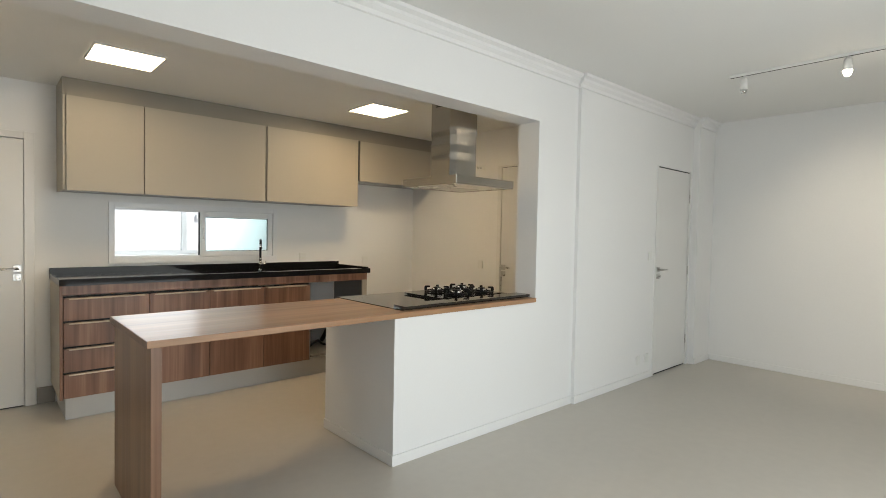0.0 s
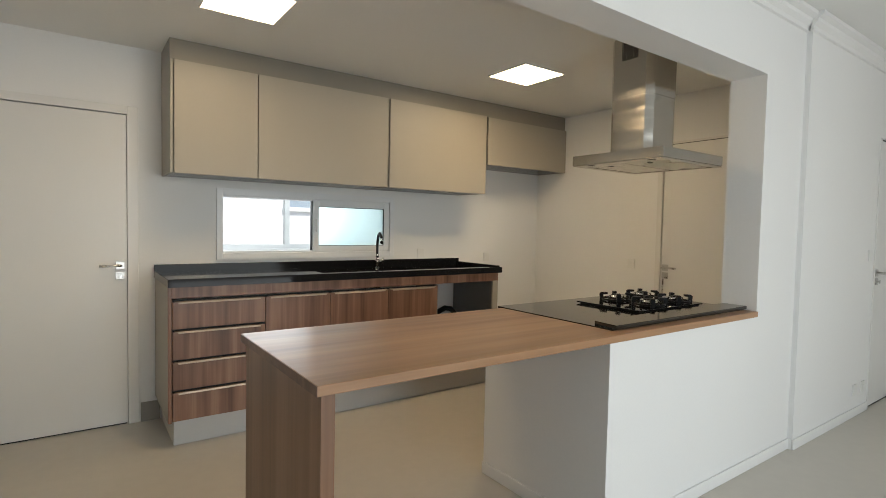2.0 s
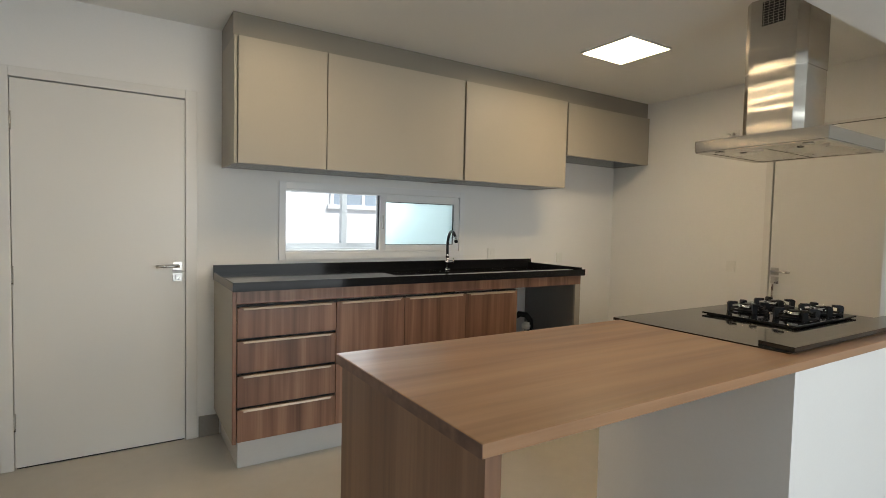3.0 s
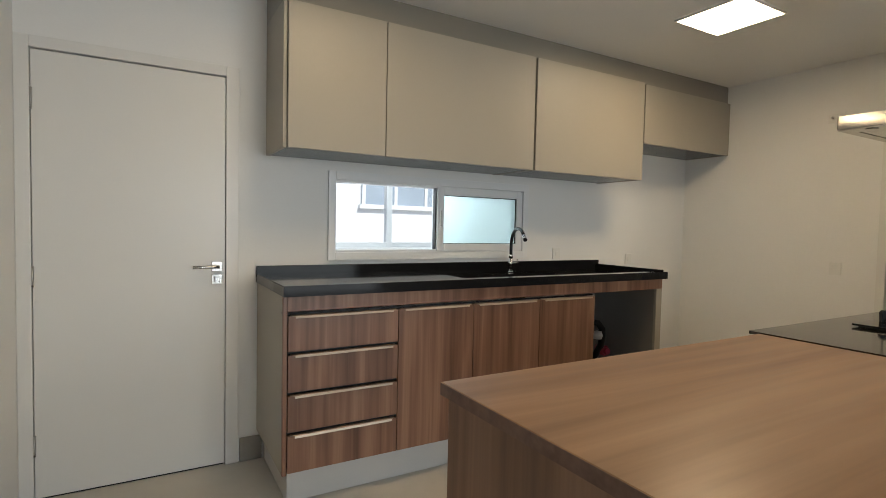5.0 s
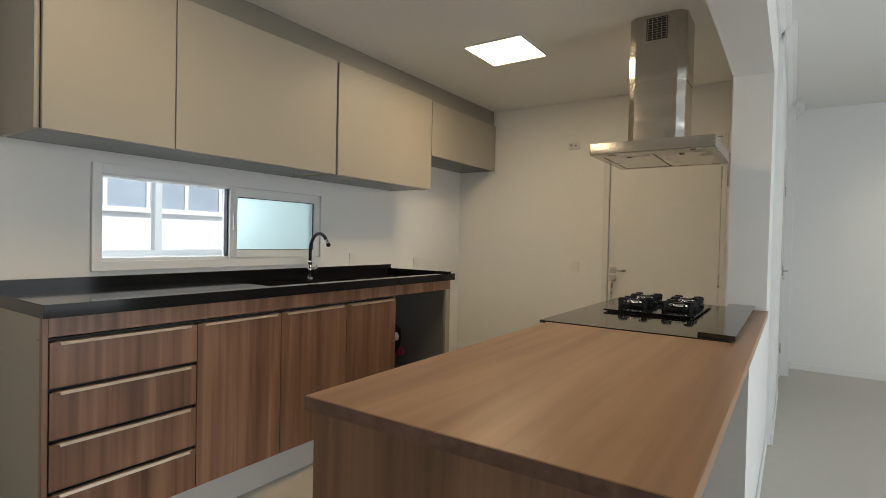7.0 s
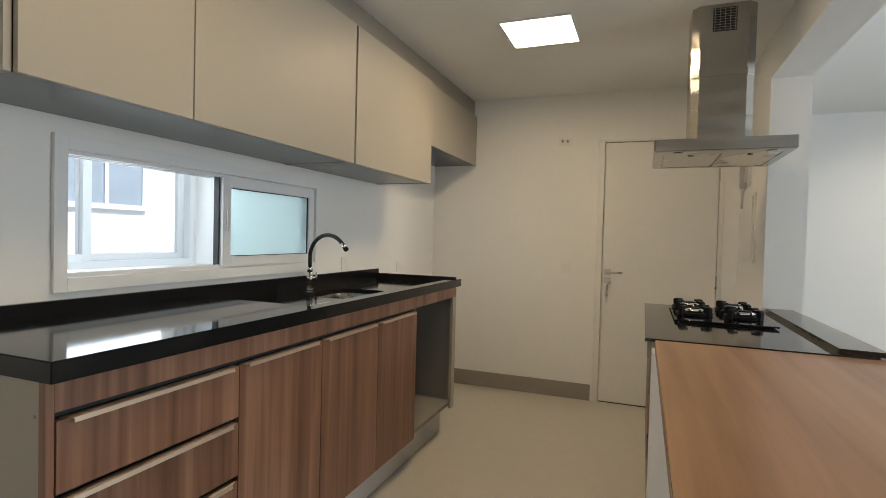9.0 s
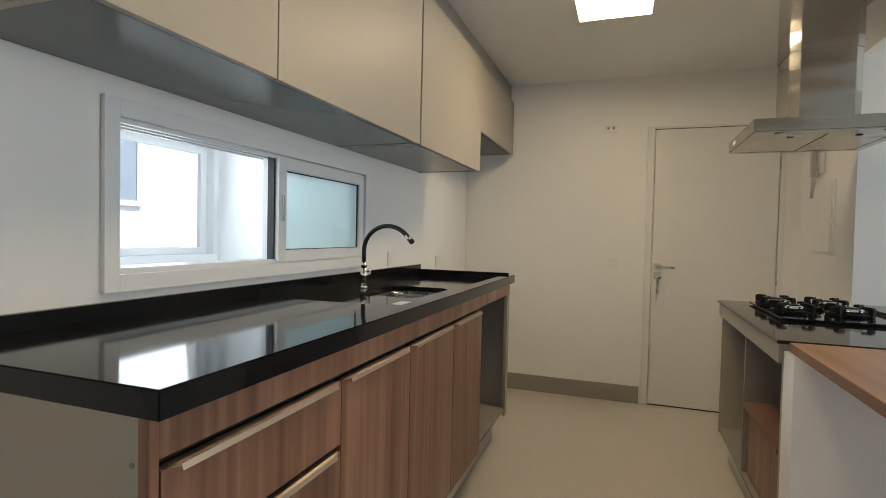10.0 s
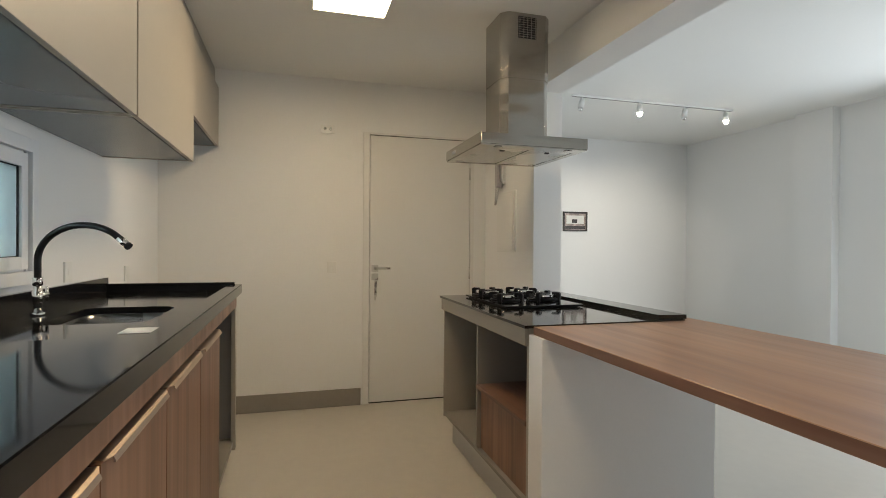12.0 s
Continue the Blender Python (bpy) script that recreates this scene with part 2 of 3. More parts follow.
def slab(outer, holes, z0, z1):
    """A flat slab with holes through it."""
    own = bmesh.new()
    edges = []
    for loop in (outer, *holes):
        vs = [own.verts.new((x, y, z1)) for x, y in loop]
        edges += [own.edges.new((vs[i], vs[(i + 1) % len(vs)])) for i in range(len(vs))]
    bmesh.ops.triangle_fill(own, use_beauty=True, use_dissolve=False, edges=edges, normal=(0, 0, 1))
    made = bmesh.ops.extrude_face_region(own, geom=own.faces[:])
    for v in made["geom"]:
        if isinstance(v, bmesh.types.BMVert):
            v.co.z = z0
    bmesh.ops.recalc_face_normals(own, faces=own.faces)
    return own


def thing(name, at, label, category, group="", kind=""):
    ob = new(name)
    ob.empty_display_size = 0.1
    ob.location = at
    BASE[ob.name] = Vector(at)
    return tagged(ob, label, category, group, kind)


def part(name, bm, mat, parent=None, label=""):
    """One mesh object in world coordinates, under a thing or under a part."""
    me = bpy.data.meshes.new(name)
    off = BASE[parent.name] if parent else Vector((0, 0, 0))
    if off.length:
        bmesh.ops.translate(bm, verts=bm.verts, vec=-off)
    bm.to_mesh(me)
    bm.free()
    me.materials.append(mat)
    ob = new(name, me)
    if parent:
        ob.parent = parent
    BASE[ob.name] = off
    if label:
        ob["label"] = label
    return ob


def solid(name, bm, mat, label, category, group="", kind=""):
    return tagged(part(name, bm, mat), label, category, group, kind)


def wall_x(x0, x1, y0, y1, z0, z1, holes):
    """A wall along x with openings (x0, x1, z0, z1)."""
    xs = sorted({x0, x1, *[h[0] for h in holes], *[h[1] for h in holes]})
    bm = bmesh.new()
    for a, b in zip(xs, xs[1:]):
        z = z0
        for h in sorted((h for h in holes if h[0] <= a and h[1] >= b), key=lambda h: h[2]):
            if h[2] > z:
                box(a, b, y0, y1, z, h[2], 0, bm)
            z = h[3]
        if z < z1:
            box(a, b, y0, y1, z, z1, 0, bm)
    return bm


def wall_y(x0, x1, y0, y1, z0, z1, holes):
    bm = wall_x(y0, y1, -x1, -x0, z0, z1, holes)
    bmesh.ops.rotate(bm, verts=bm.verts, matrix=Matrix.Rotation(radians(90), 3, "Z"))
    return bm


# ---- structure ----
KX0, KX1, KY0, KY1, KZ = -0.57, 4.05, 2.70, 5.11, 2.47
LX0, LX1, LY0, LY1, LZ = -2.80, 6.25, -1.20, 2.50, 2.68
SOFFIT, PILLAR = 2.237, 3.16


def structure(name, bm, mat, label, category="wall"):
    return solid(name, bm, mat, label, category, "", "structure")


structure("floor", box(LX0 - 0.2, LX1 + 0.2, LY0 - 0.2, 6.5, -0.20, 0.0), FLOOR, "smooth grey cement-look floor with a satin sheen", "floor")
structure("ceiling_kitchen", box(KX0, KX1, KY0, KY1, KZ, KZ + 0.15), CEIL, "white painted plaster kitchen ceiling", "ceiling")
structure("ceiling_living", box(LX0 - 0.2, LX1 + 0.2, LY0 - 0.2, LY1 + 0.01, LZ, LZ + 0.15), CEIL, "white painted plaster living room ceiling", "ceiling")
structure("wall_north", wall_x(KX0 - 0.15, KX1 + 0.15, KY1, KY1 + 0.14, -0.012, 2.62, [(0.86, 2.260, 1.11, 1.565), (-0.53, 0.31, -0.012, 2.05)]), WALL, "white painted kitchen wall behind the sink counter")
structure("wall_east", wall_y(KX1, KX1 + 0.14, KY0, KY1, -0.012, 2.62, [(2.82, 3.66, -0.012, 2.085)]), WALL, "white painted kitchen end wall with a door")
structure("wall_west", box(KX0 - 0.15, KX0, LY1, KY1, -0.012, 2.62), WALL, "white painted kitchen side wall")
structure("wall_divider", box(PILLAR, 3.66, LY1, KY0, -0.012, LZ), WALL, "white painted wall pier between kitchen and living room")
structure("wall_divider_east", wall_x(3.66, 5.84, 2.47, KY0, -0.012, LZ, [(5.03, 5.775, -0.012, 2.09)]), WALL, "white painted living room wall with a door")
structure("wall_corner_pier", box(5.84, LX1, 2.40, 2.68, -0.012, LZ), WALL, "white painted corner pier of the living room")
structure("wall_beam", box(KX0, PILLAR, LY1, KY0, SOFFIT, LZ), WALL, "white painted beam above the kitchen opening", "beam")
structure("wall_beam_ledge", box(PILLAR, KX1 + 0.14, KY0 - 0.012, KY0, 2.47, LZ), WALL, "plaster strip above the wall", "wall")
structure("wall_living_east", box(LX1, LX1 + 0.15, LY0 - 0.15, 2.68, -0.012, LZ), WALL, "white painted far wall of the living room")
structure("wall_south", wall_x(LX0, LX1, LY0 - 0.15, LY0, -0.012, LZ, [(0.15, 3.35, 0.15, 2.35)]), WALL, "white painted long wall of the living room with a wide window opening")
structure("wall_pilaster", box(4.08, 4.50, LY0, LY0 + 0.10, -0.012, LZ), WALL, "white painted pilaster on the living room wall", "pilaster")
structure("wall_living_west", box(LX0 - 0.15, LX0, LY0 - 0.15, LY1 + 0.15, -0.012, LZ), WALL, "white painted end wall of the living room")
structure("wall_living_north", box(LX0, KX0, LY1, LY1 + 0.15, -0.012, LZ), WALL, "white painted living room wall beside the kitchen")

# half wall under the bar
hw = box(1.84, 3.16, 2.50, 2.60, -0.012, 0.8735)
box(1.84, 1.955, 2.60, 3.30, -0.012, 0.8735, 0, hw)
structure("half_wall", hw, WALL, "white painted half wall that carries the bar top", "half wall")

# skirting
def skirt(name, x0, x1, y0, y1, h=0.065, mat=None, label="white painted skirting board along the wall"):
    structure(name, box(x0, x1, y0, y1, 0, h, 0.004), mat or TRIM, label, "baseboard")


skirt("baseboard", 1.828, 3.65, 2.488, 2.499)
skirt("baseboard", 1.828, 1.839, 2.5, 3.30)
skirt("baseboard", 3.648, 5.00, 2.458, 2.469)
skirt("baseboard", 3.648, 3.659, 2.47, 2.499)
skirt("baseboard", 5.80, 5.839, 2.458, 2.469)
skirt("baseboard", 5.828, 5.839, 2.40, 2.457)
skirt("baseboard", 5.84, LX1 - 0.012, 2.388, 2.399)
skirt("baseboard", LX1 - 0.012, LX1 - 0.001, LY0, 2.387)
skirt("baseboard", LX0, 4.08, LY0 + 0.001, LY0 + 0.012)
skirt("baseboard", 4.50, LX1 - 0.013, LY0 + 0.001, LY0 + 0.012)
skirt("baseboard", 4.08, 4.50, LY0 + 0.101, LY0 + 0.112)
skirt("baseboard", KX1 - 0.013, KX1 - 0.001, 3.71, 5.10, 0.13, SKIRT, "grey porcelain skirting on the kitchen wall")
skirt("baseboard", 0.36, 0.475, KY1 - 0.013, KY1 - 0.001, 0.13, SKIRT, "grey porcelain skirting on the kitchen wall")
skirt("baseboard", 2.985, KX1 - 0.014, KY1 - 0.013, KY1 - 0.001, 0.13, SKIRT, "grey porcelain skirting on the kitchen wall")

# stepped crown moulding on the living room side
def crown(name, x0, x1, y):
    prof = [(y, LZ - 0.105), (y - 0.012, LZ - 0.10), (y - 0.014, LZ - 0.075), (y - 0.034, LZ - 0.055), (y - 0.036, LZ - 0.035), (y - 0.062, LZ - 0.022), (y - 0.066, LZ - 0.001), (y, LZ - 0.001)]
    structure(name, prism(prof, "x", x0, x1), TRIM, "white stepped plaster crown moulding", "moulding")


crown("trim_crown", LX0, 3.655, LY1 - 0.001)
crown("trim_crown_east", 3.63, 5.84, 2.469)
crown("trim_crown_pier", 5.82, LX1, 2.399)


# ---- doors ----
def lever(root, x, y, z, nx, ny, along, mat, key=True):
    """Lever handle with a square rose and a keyhole plate; (nx, ny) points into the room, along is the lever's way."""
    def at(a, d, dz):
        return (x + a * along * abs(ny) + d * nx, y + a * along * abs(nx) + d * ny, z + dz)

    def blk(a0, a1, d0, d1, z0, z1):
        p, q = at(a0, d0, z0), at(a1, d1, z1)
        return box(min(p[0], q[0]), max(p[0], q[0]), min(p[1], q[1]), max(p[1], q[1]), p[2], q[2], 0.002)
    h = part("door_handle", blk(-0.026, 0.026, 0, 0.009, -0.026, 0.026), mat, root, "satin metal lever handle")
    bar = cyl(at(0, 0.005, 0), at(0, 0.05, 0), 0.009, n=14)
    tube([at(-0.008, 0.048, 0), at(0.03, 0.05, 0), at(0.075, 0.05, 0), at(0.115, 0.047, 0)], 0.0085, 12, bar)
    part("lever", bar, mat, h)
    plate = blk(-0.026, 0.026, 0, 0.009, -0.092, -0.04)
    part("lock_plate", plate, mat, root)
    if key:
        k = cyl(at(0, 0.005, -0.066), at(0, 0.028, -0.066), 0.006, n=10)
        box(*sorted((at(-0.01, 0.026, 0)[0], at(0.012, 0.03, 0)[0])), *sorted((at(-0.01, 0.026, 0)[1], at(0.012, 0.03, 0)[1])), z - 0.08, z - 0.052, 0.001, k)
        part("key", k, mat, root)


def hinge(root, x, y, z, mat):
    h = cyl((x, y, z - 0.045), (x, y, z + 0.045), 0.006, n=10)
    cyl((x, y, z + 0.045), (x, y, z + 0.05), 0.0075, n=10, bm=h)
    part("hinge", h, mat, root, "small steel door hinge")


# kitchen side door, in the north wall
d = thing("door_1", (-0.11, 5.12, 0), "closed plain white door with a satin lever handle", "door", "", "structure")
part("leaf", box(-0.511, 0.2865, 5.112, 5.147, 0.008, 2.028, 0.002), DOORP, d)
fr = box(0.289, 0.352, 5.098, 5.25, 0, 2.085, 0.003)
box(-0.569, -0.514, 5.098, 5.25, 0, 2.085, 0.003, fr)
box(-0.514, 0.289, 5.098, 5.25, 2.034, 2.085, 0.003, fr)
part("door_frame", fr, DOORP, d)
part("gap", box(-0.505, 0.28, 5.118, 5.145, 0.0, 0.0075), SEAL_AND_SHADE, d)
part("seal", box(-0.514, 0.289, 5.148, 5.152, 0.008, 2.034), TRIM, d)
lever(d, 0.247, 5.111, 1.055, 0, -1, -1, SATIN)
for z in (0.25, 1.02, 1.81):
    hinge(d, -0.511, 5.107, z, SATIN)

# service door in the end wall
d = thing("door_2", (4.06, 3.24, 0), "closed plain white door with keys hanging in the lock", "door", "", "structure")
part("leaf", box(4.053, 4.088, 2.838, 3.645, 0.010, 2.068, 0.002), DOORP, d)
fr = box(4.040, 4.19, 3.650, 3.698, 0, 2.09, 0.003)
box(4.046, 4.19, 2.800, 2.834, 0, 2.09, 0.003, fr)
box(4.046, 4.19, 2.834, 3.650, 2.073, 2.09, 0.003, fr)
part("door_frame", fr, DOORP, d)
part("gap", box(4.058, 4.086, 2.84, 3.643, 0.0, 0.0095), SEAL_AND_SHADE, d)
part("gap", box(4.056, 4.086, 2.835, 3.649, 2.0685, 2.0725), SEAL_AND_SHADE, d)
part("seal", box(4.090, 4.094, 2.834, 3.65, 0.01, 2.073), TRIM, d)
lever(d, 4.052, 3.605, 1.045, -1, 0, -1, SATIN)
ks = box(4.018, 4.022, 3.600, 3.612, 0.80, 0.955, 0.001)
box(4.010, 4.014, 3.594, 3.604, 0.83, 0.950, 0.001, ks)
part("key_bunch", ks, SATIN, d, "bunch of keys hanging in the lock")
for z in (0.30, 1.00, 1.80):
    hinge(d, 4.046, 2.836, z, SATIN)

# living room door
d = thing("door_3", (5.40, 2.48, 0), "closed plain white flush door in the white wall", "door", "", "structure")
part("leaf", box(5.036, 5.769, 2.474, 2.51, 0.012, 2.078, 0.002), DOORP, d)
fr = box(5.010, 5.032, 2.462, 2.60, 0, 2.095, 0.002)
box(5.773, 5.795, 2.462, 2.60, 0, 2.095, 0.002, fr)
part("door_frame", fr, DOORP, d)
part("gap", box(5.04, 5.765, 2.478, 2.508, 0.0, 0.0115), SEAL_AND_SHADE, d)
part("gap", box(5.033, 5.772, 2.477, 2.508, 2.0785, 2.0895), SEAL_AND_SHADE, d)
part("seal", box(5.032, 5.773, 2.512, 2.516, 0.0, 2.09), TRIM, d)
lever(d, 5.09, 2.473, 1.06, 0, -1, 1, SATIN)
for z in (0.28, 1.03, 1.80):
    hinge(d, 5.772, 2.466, z, SATIN)

# ---- kitchen window: white sliding window, one half open, the other frosted ----
w = thing("window_1", (1.55, 5.11, 1.08), "white aluminium sliding window, half open, frosted sash beside the opening", "window", "", "structure")
fr = box(0.832, 0.875, 5.092, 5.109, 1.078, 1.592, 0.002)
box(2.240, 2.283, 5.092, 5.109, 1.078, 1.592, 0.002, fr)
box(0.875, 2.240, 5.092, 5.109, 1.545, 1.592, 0.002, fr)
box(0.875, 2.240, 5.092, 5.109, 1.078, 1.125, 0.002, fr)
part("window_frame", fr, ALU, w)
inner = box(0.8605, 0.878, 5.1105, 5.235, 1.115, 1.56, 0.001)
box(2.235, 2.2595, 5.1105, 5.235, 1.115, 1.56, 0.001, inner)
for y in (5.118, 5.158, 5.198):
    box(0.878, 2.235, y, y + 0.012, 1.532, 1.56, 0.001, inner)
    box(0.878, 2.235, y, y + 0.012, 1.115, 1.140, 0.001, inner)
part("track", inner, ALU, w)
sash = box(1.552, 1.600, 5.104, 5.140, 1.132, 1.538, 0.002)
box(2.190, 2.235, 5.104, 5.140, 1.132, 1.538, 0.002, sash)
box(1.600, 2.190, 5.104, 5.140, 1.490, 1.538, 0.002, sash)
box(1.600, 2.190, 5.104, 5.140, 1.132, 1.176, 0.002, sash)
s = part("sash", sash, ALU, w)
p = part("pane", box(1.598, 2.192, 5.119, 5.125, 1.174, 1.492), FROST, s, "frosted pale green glass pane")
gk = box(1.600, 2.190, 5.113, 5.118, 1.486, 1.490)
box(2.184, 2.190, 5.113, 5.118, 1.176, 1.490, 0, gk)
box(1.600, 2.190, 5.113, 5.118, 1.176, 1.179, 0, gk)
part("gasket", gk, SEAL_AND_SHADE, s, "black glazing gasket")
part("brush_seal", box(1.544, 1.5515, 5.122, 5.152, 1.135, 1.536, 0.001), SEAL_AND_SHADE, w, "black brush seal at the sash edge")
part("latch", box(1.570, 1.580, 5.098, 5.104, 1.29, 1.39, 0.002), SATIN, s, "small pull latch")
back = box(1.554, 1.602, 5.155, 5.185, 1.132, 1.538, 0.002)
box(2.190, 2.235, 5.155, 5.185, 1.132, 1.538, 0.002, back)
box(1.602, 2.190, 5.155, 5.185, 1.492, 1.538, 0.002, back)
box(1.602, 2.190, 5.155, 5.185, 1.132, 1.176, 0.002, back)
s2 = part("sash", back, ALU, w)
part("pane", box(1.600, 2.192, 5.168, 5.173, 1.174, 1.494), FROST, s2)

# laundry behind the window, with its own outer window
structure("wall_laundry_side", box(2.48, 2.62, 5.25, 6.40, -0.012, 2.62), WALL, "white painted laundry side wall")
structure("wall_laundry_west", box(-1.0, -0.86, 5.25, 6.40, -0.012, 2.62), WALL, "white painted laundry wall")
structure("wall_laundry_outer", wall_x(-0.86, 2.48, 6.25, 6.40, -0.012, 2.62, [(-0.5, 2.47, 1.06, 1.80)]), WALL, "white painted laundry outer wall")
structure("ceiling_laundry", box(-1.0, 2.56, 5.25, 6.40, 2.62, 2.75), CEIL, "white laundry ceiling", "ceiling")
w = thing("window_2", (1.0, 6.3, 1.06), "white aluminium outer window of the laundry", "window", "", "structure")
fr = box(-0.5, 2.47, 6.255, 6.36, 1.06, 1.10, 0.002)
box(-0.5, 2.47, 6.255, 6.36, 1.76, 1.80, 0.002, fr)
box(-0.5, -0.45, 6.255, 6.36, 1.10, 1.76, 0.002, fr)
box(2.43, 2.47, 6.255, 6.36, 1.10, 1.76, 0.002, fr)
part("window_frame", fr, ALU, w)
for x0, x1, y in ((0.93, 1.76, 6.265), (1.715, 2.43, 6.31), (-0.45, 0.20, 6.31), (0.16, 0.97, 6.31)):
    sash = box(x0, x0 + 0.05, y, y + 0.03, 1.10, 1.76, 0.002)
    box(x1 - 0.05, x1, y, y + 0.03, 1.10, 1.76, 0.002, sash)
    box(x0 + 0.05, x1 - 0.05, y, y + 0.03, 1.71, 1.76, 0.002, sash)
    box(x0 + 0.05, x1 - 0.05, y, y + 0.03, 1.10, 1.14, 0.002, sash)
    s = part("sash", sash, ALU, w)
    p = part("pane", box(x0 + 0.048, x1 - 0.048, y + 0.012, y + 0.016, 1.138, 1.712), CLEAR, s)
    p.visible_shadow = False

# neighbouring building across the yard
b = thing("apartment_building", (5.0, 11.6, -8.0), "white rendered apartment building across the yard", "building")
part("wall", box(-14, 20, 11.0, 12.2, -9.0, 4.6), FACADE, b)
part("roof", box(-14.2, 20.2, 10.9, 12.3, 4.6, 4.8, 0.01), FACADE, b)
for x0 in (-1.6, 3.3):
    wn_ = part("window", box(x0 - 0.05, x0 + 2.62, 10.94, 10.998, 1.58, 1.66, 0.004), FACADE, b, "white window sill")
    f2 = box(x0, x0 + 2.58, 10.96, 10.995, 2.95, 3.01)
    for q in range(4):
        box(x0 + 0.63 * q, x0 + 0.63 * q + 0.06, 10.96, 10.995, 1.66, 2.95, 0, f2)
    box(x0 + 2.52, x0 + 2.58, 10.96, 10.995, 1.66, 2.95, 0, f2)
    part("frame", f2, ALU, wn_)
    for q in range(4):
        part("pane", box(x0 + 0.63 * q + 0.06, x0 + 0.63 * q + 0.63, 10.975, 10.99, 1.66, 2.95), FACADEGLASS, wn_)
# Unseen slab, added to keep direct sun out of the south opening.
structure("sun_blocker", box(-2.9, 9.5, LY0 - 3.2, LY0 - 0.152, 2.50, 2.66), FACADE, "unseen slab that keeps the sun off the living room floor", "balcony")
structure("ground", box(-400, 400, -400, 400, -9.3, -9.0), GROUND, "grey concrete ground far below the windows", "ground")

# ---- sink counter ----
TOP = 1.014
c = thing("sink_base_cabinet", (1.72, 4.8, 0), "walnut laminate base cabinet with drawers and an open bay", "cabinet")
FRONT = 4.490
part("side_panel", box(0.445, 0.4625, FRONT + 0.022, 5.095, 0.165, 0.9655, 0.001), GREIGE, c, "greige laminate side panel")
part("front_edge", box(0.444, 0.4625, FRONT, FRONT + 0.0215, 0.165, 0.9655, 0.001), WALNUT, c, "walnut edge of the side panel")
part("side_panel", box(2.952, 2.970, FRONT + 0.02, 5.095, 0.165, 0.9655, 0.001), GREIGE, c, "greige laminate side panel")
part("stile", box(2.915, 2.970, FRONT, FRONT + 0.0195, 0.165, 0.8975, 0.001), GREIGE, c, "greige front stile beside the open bay")
part("divider", box(2.338, 2.356, FRONT + 0.02, 5.09, 0.165, 0.89), CARCASS, c)
part("bay_lining", box(2.942, 2.9515, FRONT + 0.02, 5.09, 0.22, 0.89), CARCASS, c, "dark grey lining of the open bay")
part("bay_shelf", box(2.356, 2.941, FRONT + 0.01, 5.083, 0.190, 0.212, 0.001), GREIGE_SHADED, c)
part("bottom", box(0.463, 2.338, FRONT + 0.03, 5.09, 0.168, 0.186), CARCASS, c)
part("fascia", box(0.463, 2.970, FRONT, FRONT + 0.018, 0.898, 0.9655, 0.001), WALNUT, c)
part("plinth", box(0.485, 2.935, 4.572, 4.592, 0.0, 0.165), PLINTH, c, "light grey recessed plinth")
part("plinth_return", box(0.485, 0.505, 4.5925, 5.09, 0.0, 0.165), PLINTH, c)
part("plinth_return", box(2.915, 2.935, 4.5925, 5.09, 0.0, 0.165), PLINTH, c)
# Black sheet that paints the shade in the gaps between fronts.
part("front_shadow", box(0.463, 2.337, FRONT + 0.026, FRONT + 0.029, 0.187, 0.889), SEAL_AND_SHADE, c, "dark shadow gap behind the fronts")


def pull(root, x0, x1, z):
    """Slim profile handle on the top edge of a front, with a lip that curls out and tapered ends."""
    y = FRONT + 0.008
    prof = [(y + 0.006, z), (y + 0.006, z + 0.004), (y - 0.010, z + 0.004), (y - 0.017, z + 0.001), (y - 0.021, z - 0.009), (y - 0.018, z - 0.010), (y - 0.015, z - 0.003), (y - 0.009, z)]
    bm = prism(prof, "x", x0 + 0.012, x1 - 0.012)
    for v in bm.verts:
        end = min(v.co.x - x0, x1 - v.co.x)
        if end < 0.02 and v.co.y < y - 0.012:
            v.co.x += 0.018 if v.co.x < (x0 + x1) / 2 else -0.018
    part("handle", bm, BRONZE, root, "champagne metal profile handle")


for z0, z1 in ((0.172, 0.341), (0.357, 0.521), (0.537, 0.703), (0.719, 0.878)):
    f = part("drawer_front", box(0.467, 0.998, FRONT, FRONT + 0.018, z0, z1, 0.0015), WALNUT, c)
    pull(f, 0.467, 0.998, z1)
for x0, x1 in ((1.002, 1.438), (1.442, 1.895), (1.899, 2.336)):
    f = part("door", box(x0, x1, FRONT, FRONT + 0.018, 0.172, 0.878, 0.0015), WALNUT, c)
    pull(f, x0, x1, 0.878)
part("cover_cap", cyl((0.4455, 4.524, 0.890), (0.4435, 4.524, 0.890), 0.0045, n=12), CARCASS, c)

t = thing("worktop", (1.72, 4.8, 0.955), "polished black granite worktop with raised rim and upstand", "worktop")
bowl_loop = rounded(1.83, 2.27, 4.63, 4.93, 0.07)
WET = 0.986
rim = slab([(0.440, 4.466), (2.995, 4.466), (2.995, 5.108), (2.958, 5.108), (2.958, 4.53), (1.40, 4.53), (1.40, 5.108), (0.440, 5.108)], [], 0.966, TOP)
bmesh.ops.bevel(rim, geom=[e for e in rim.edges if e.is_manifold and e.calc_face_angle(0) > 1], offset=0.0025, segments=2, affect="EDGES")
part("dry_side", rim, GRANITE, t)
part("wet_side", slab([(1.40, 4.53), (2.958, 4.53), (2.958, 5.108), (1.40, 5.108)], [bowl_loop], 0.962, WET), GRANITE, t)
part("end_rim", box(2.9585, 2.9945, 4.500, 5.085, TOP + 0.0002, TOP + 0.012, 0.003), GRANITE, t)
part("upstand", box(0.440, 2.995, 5.086, 5.1075, WET - 0.02, 1.055, 0.002), GRANITE, t, "black granite upstand along the wall")

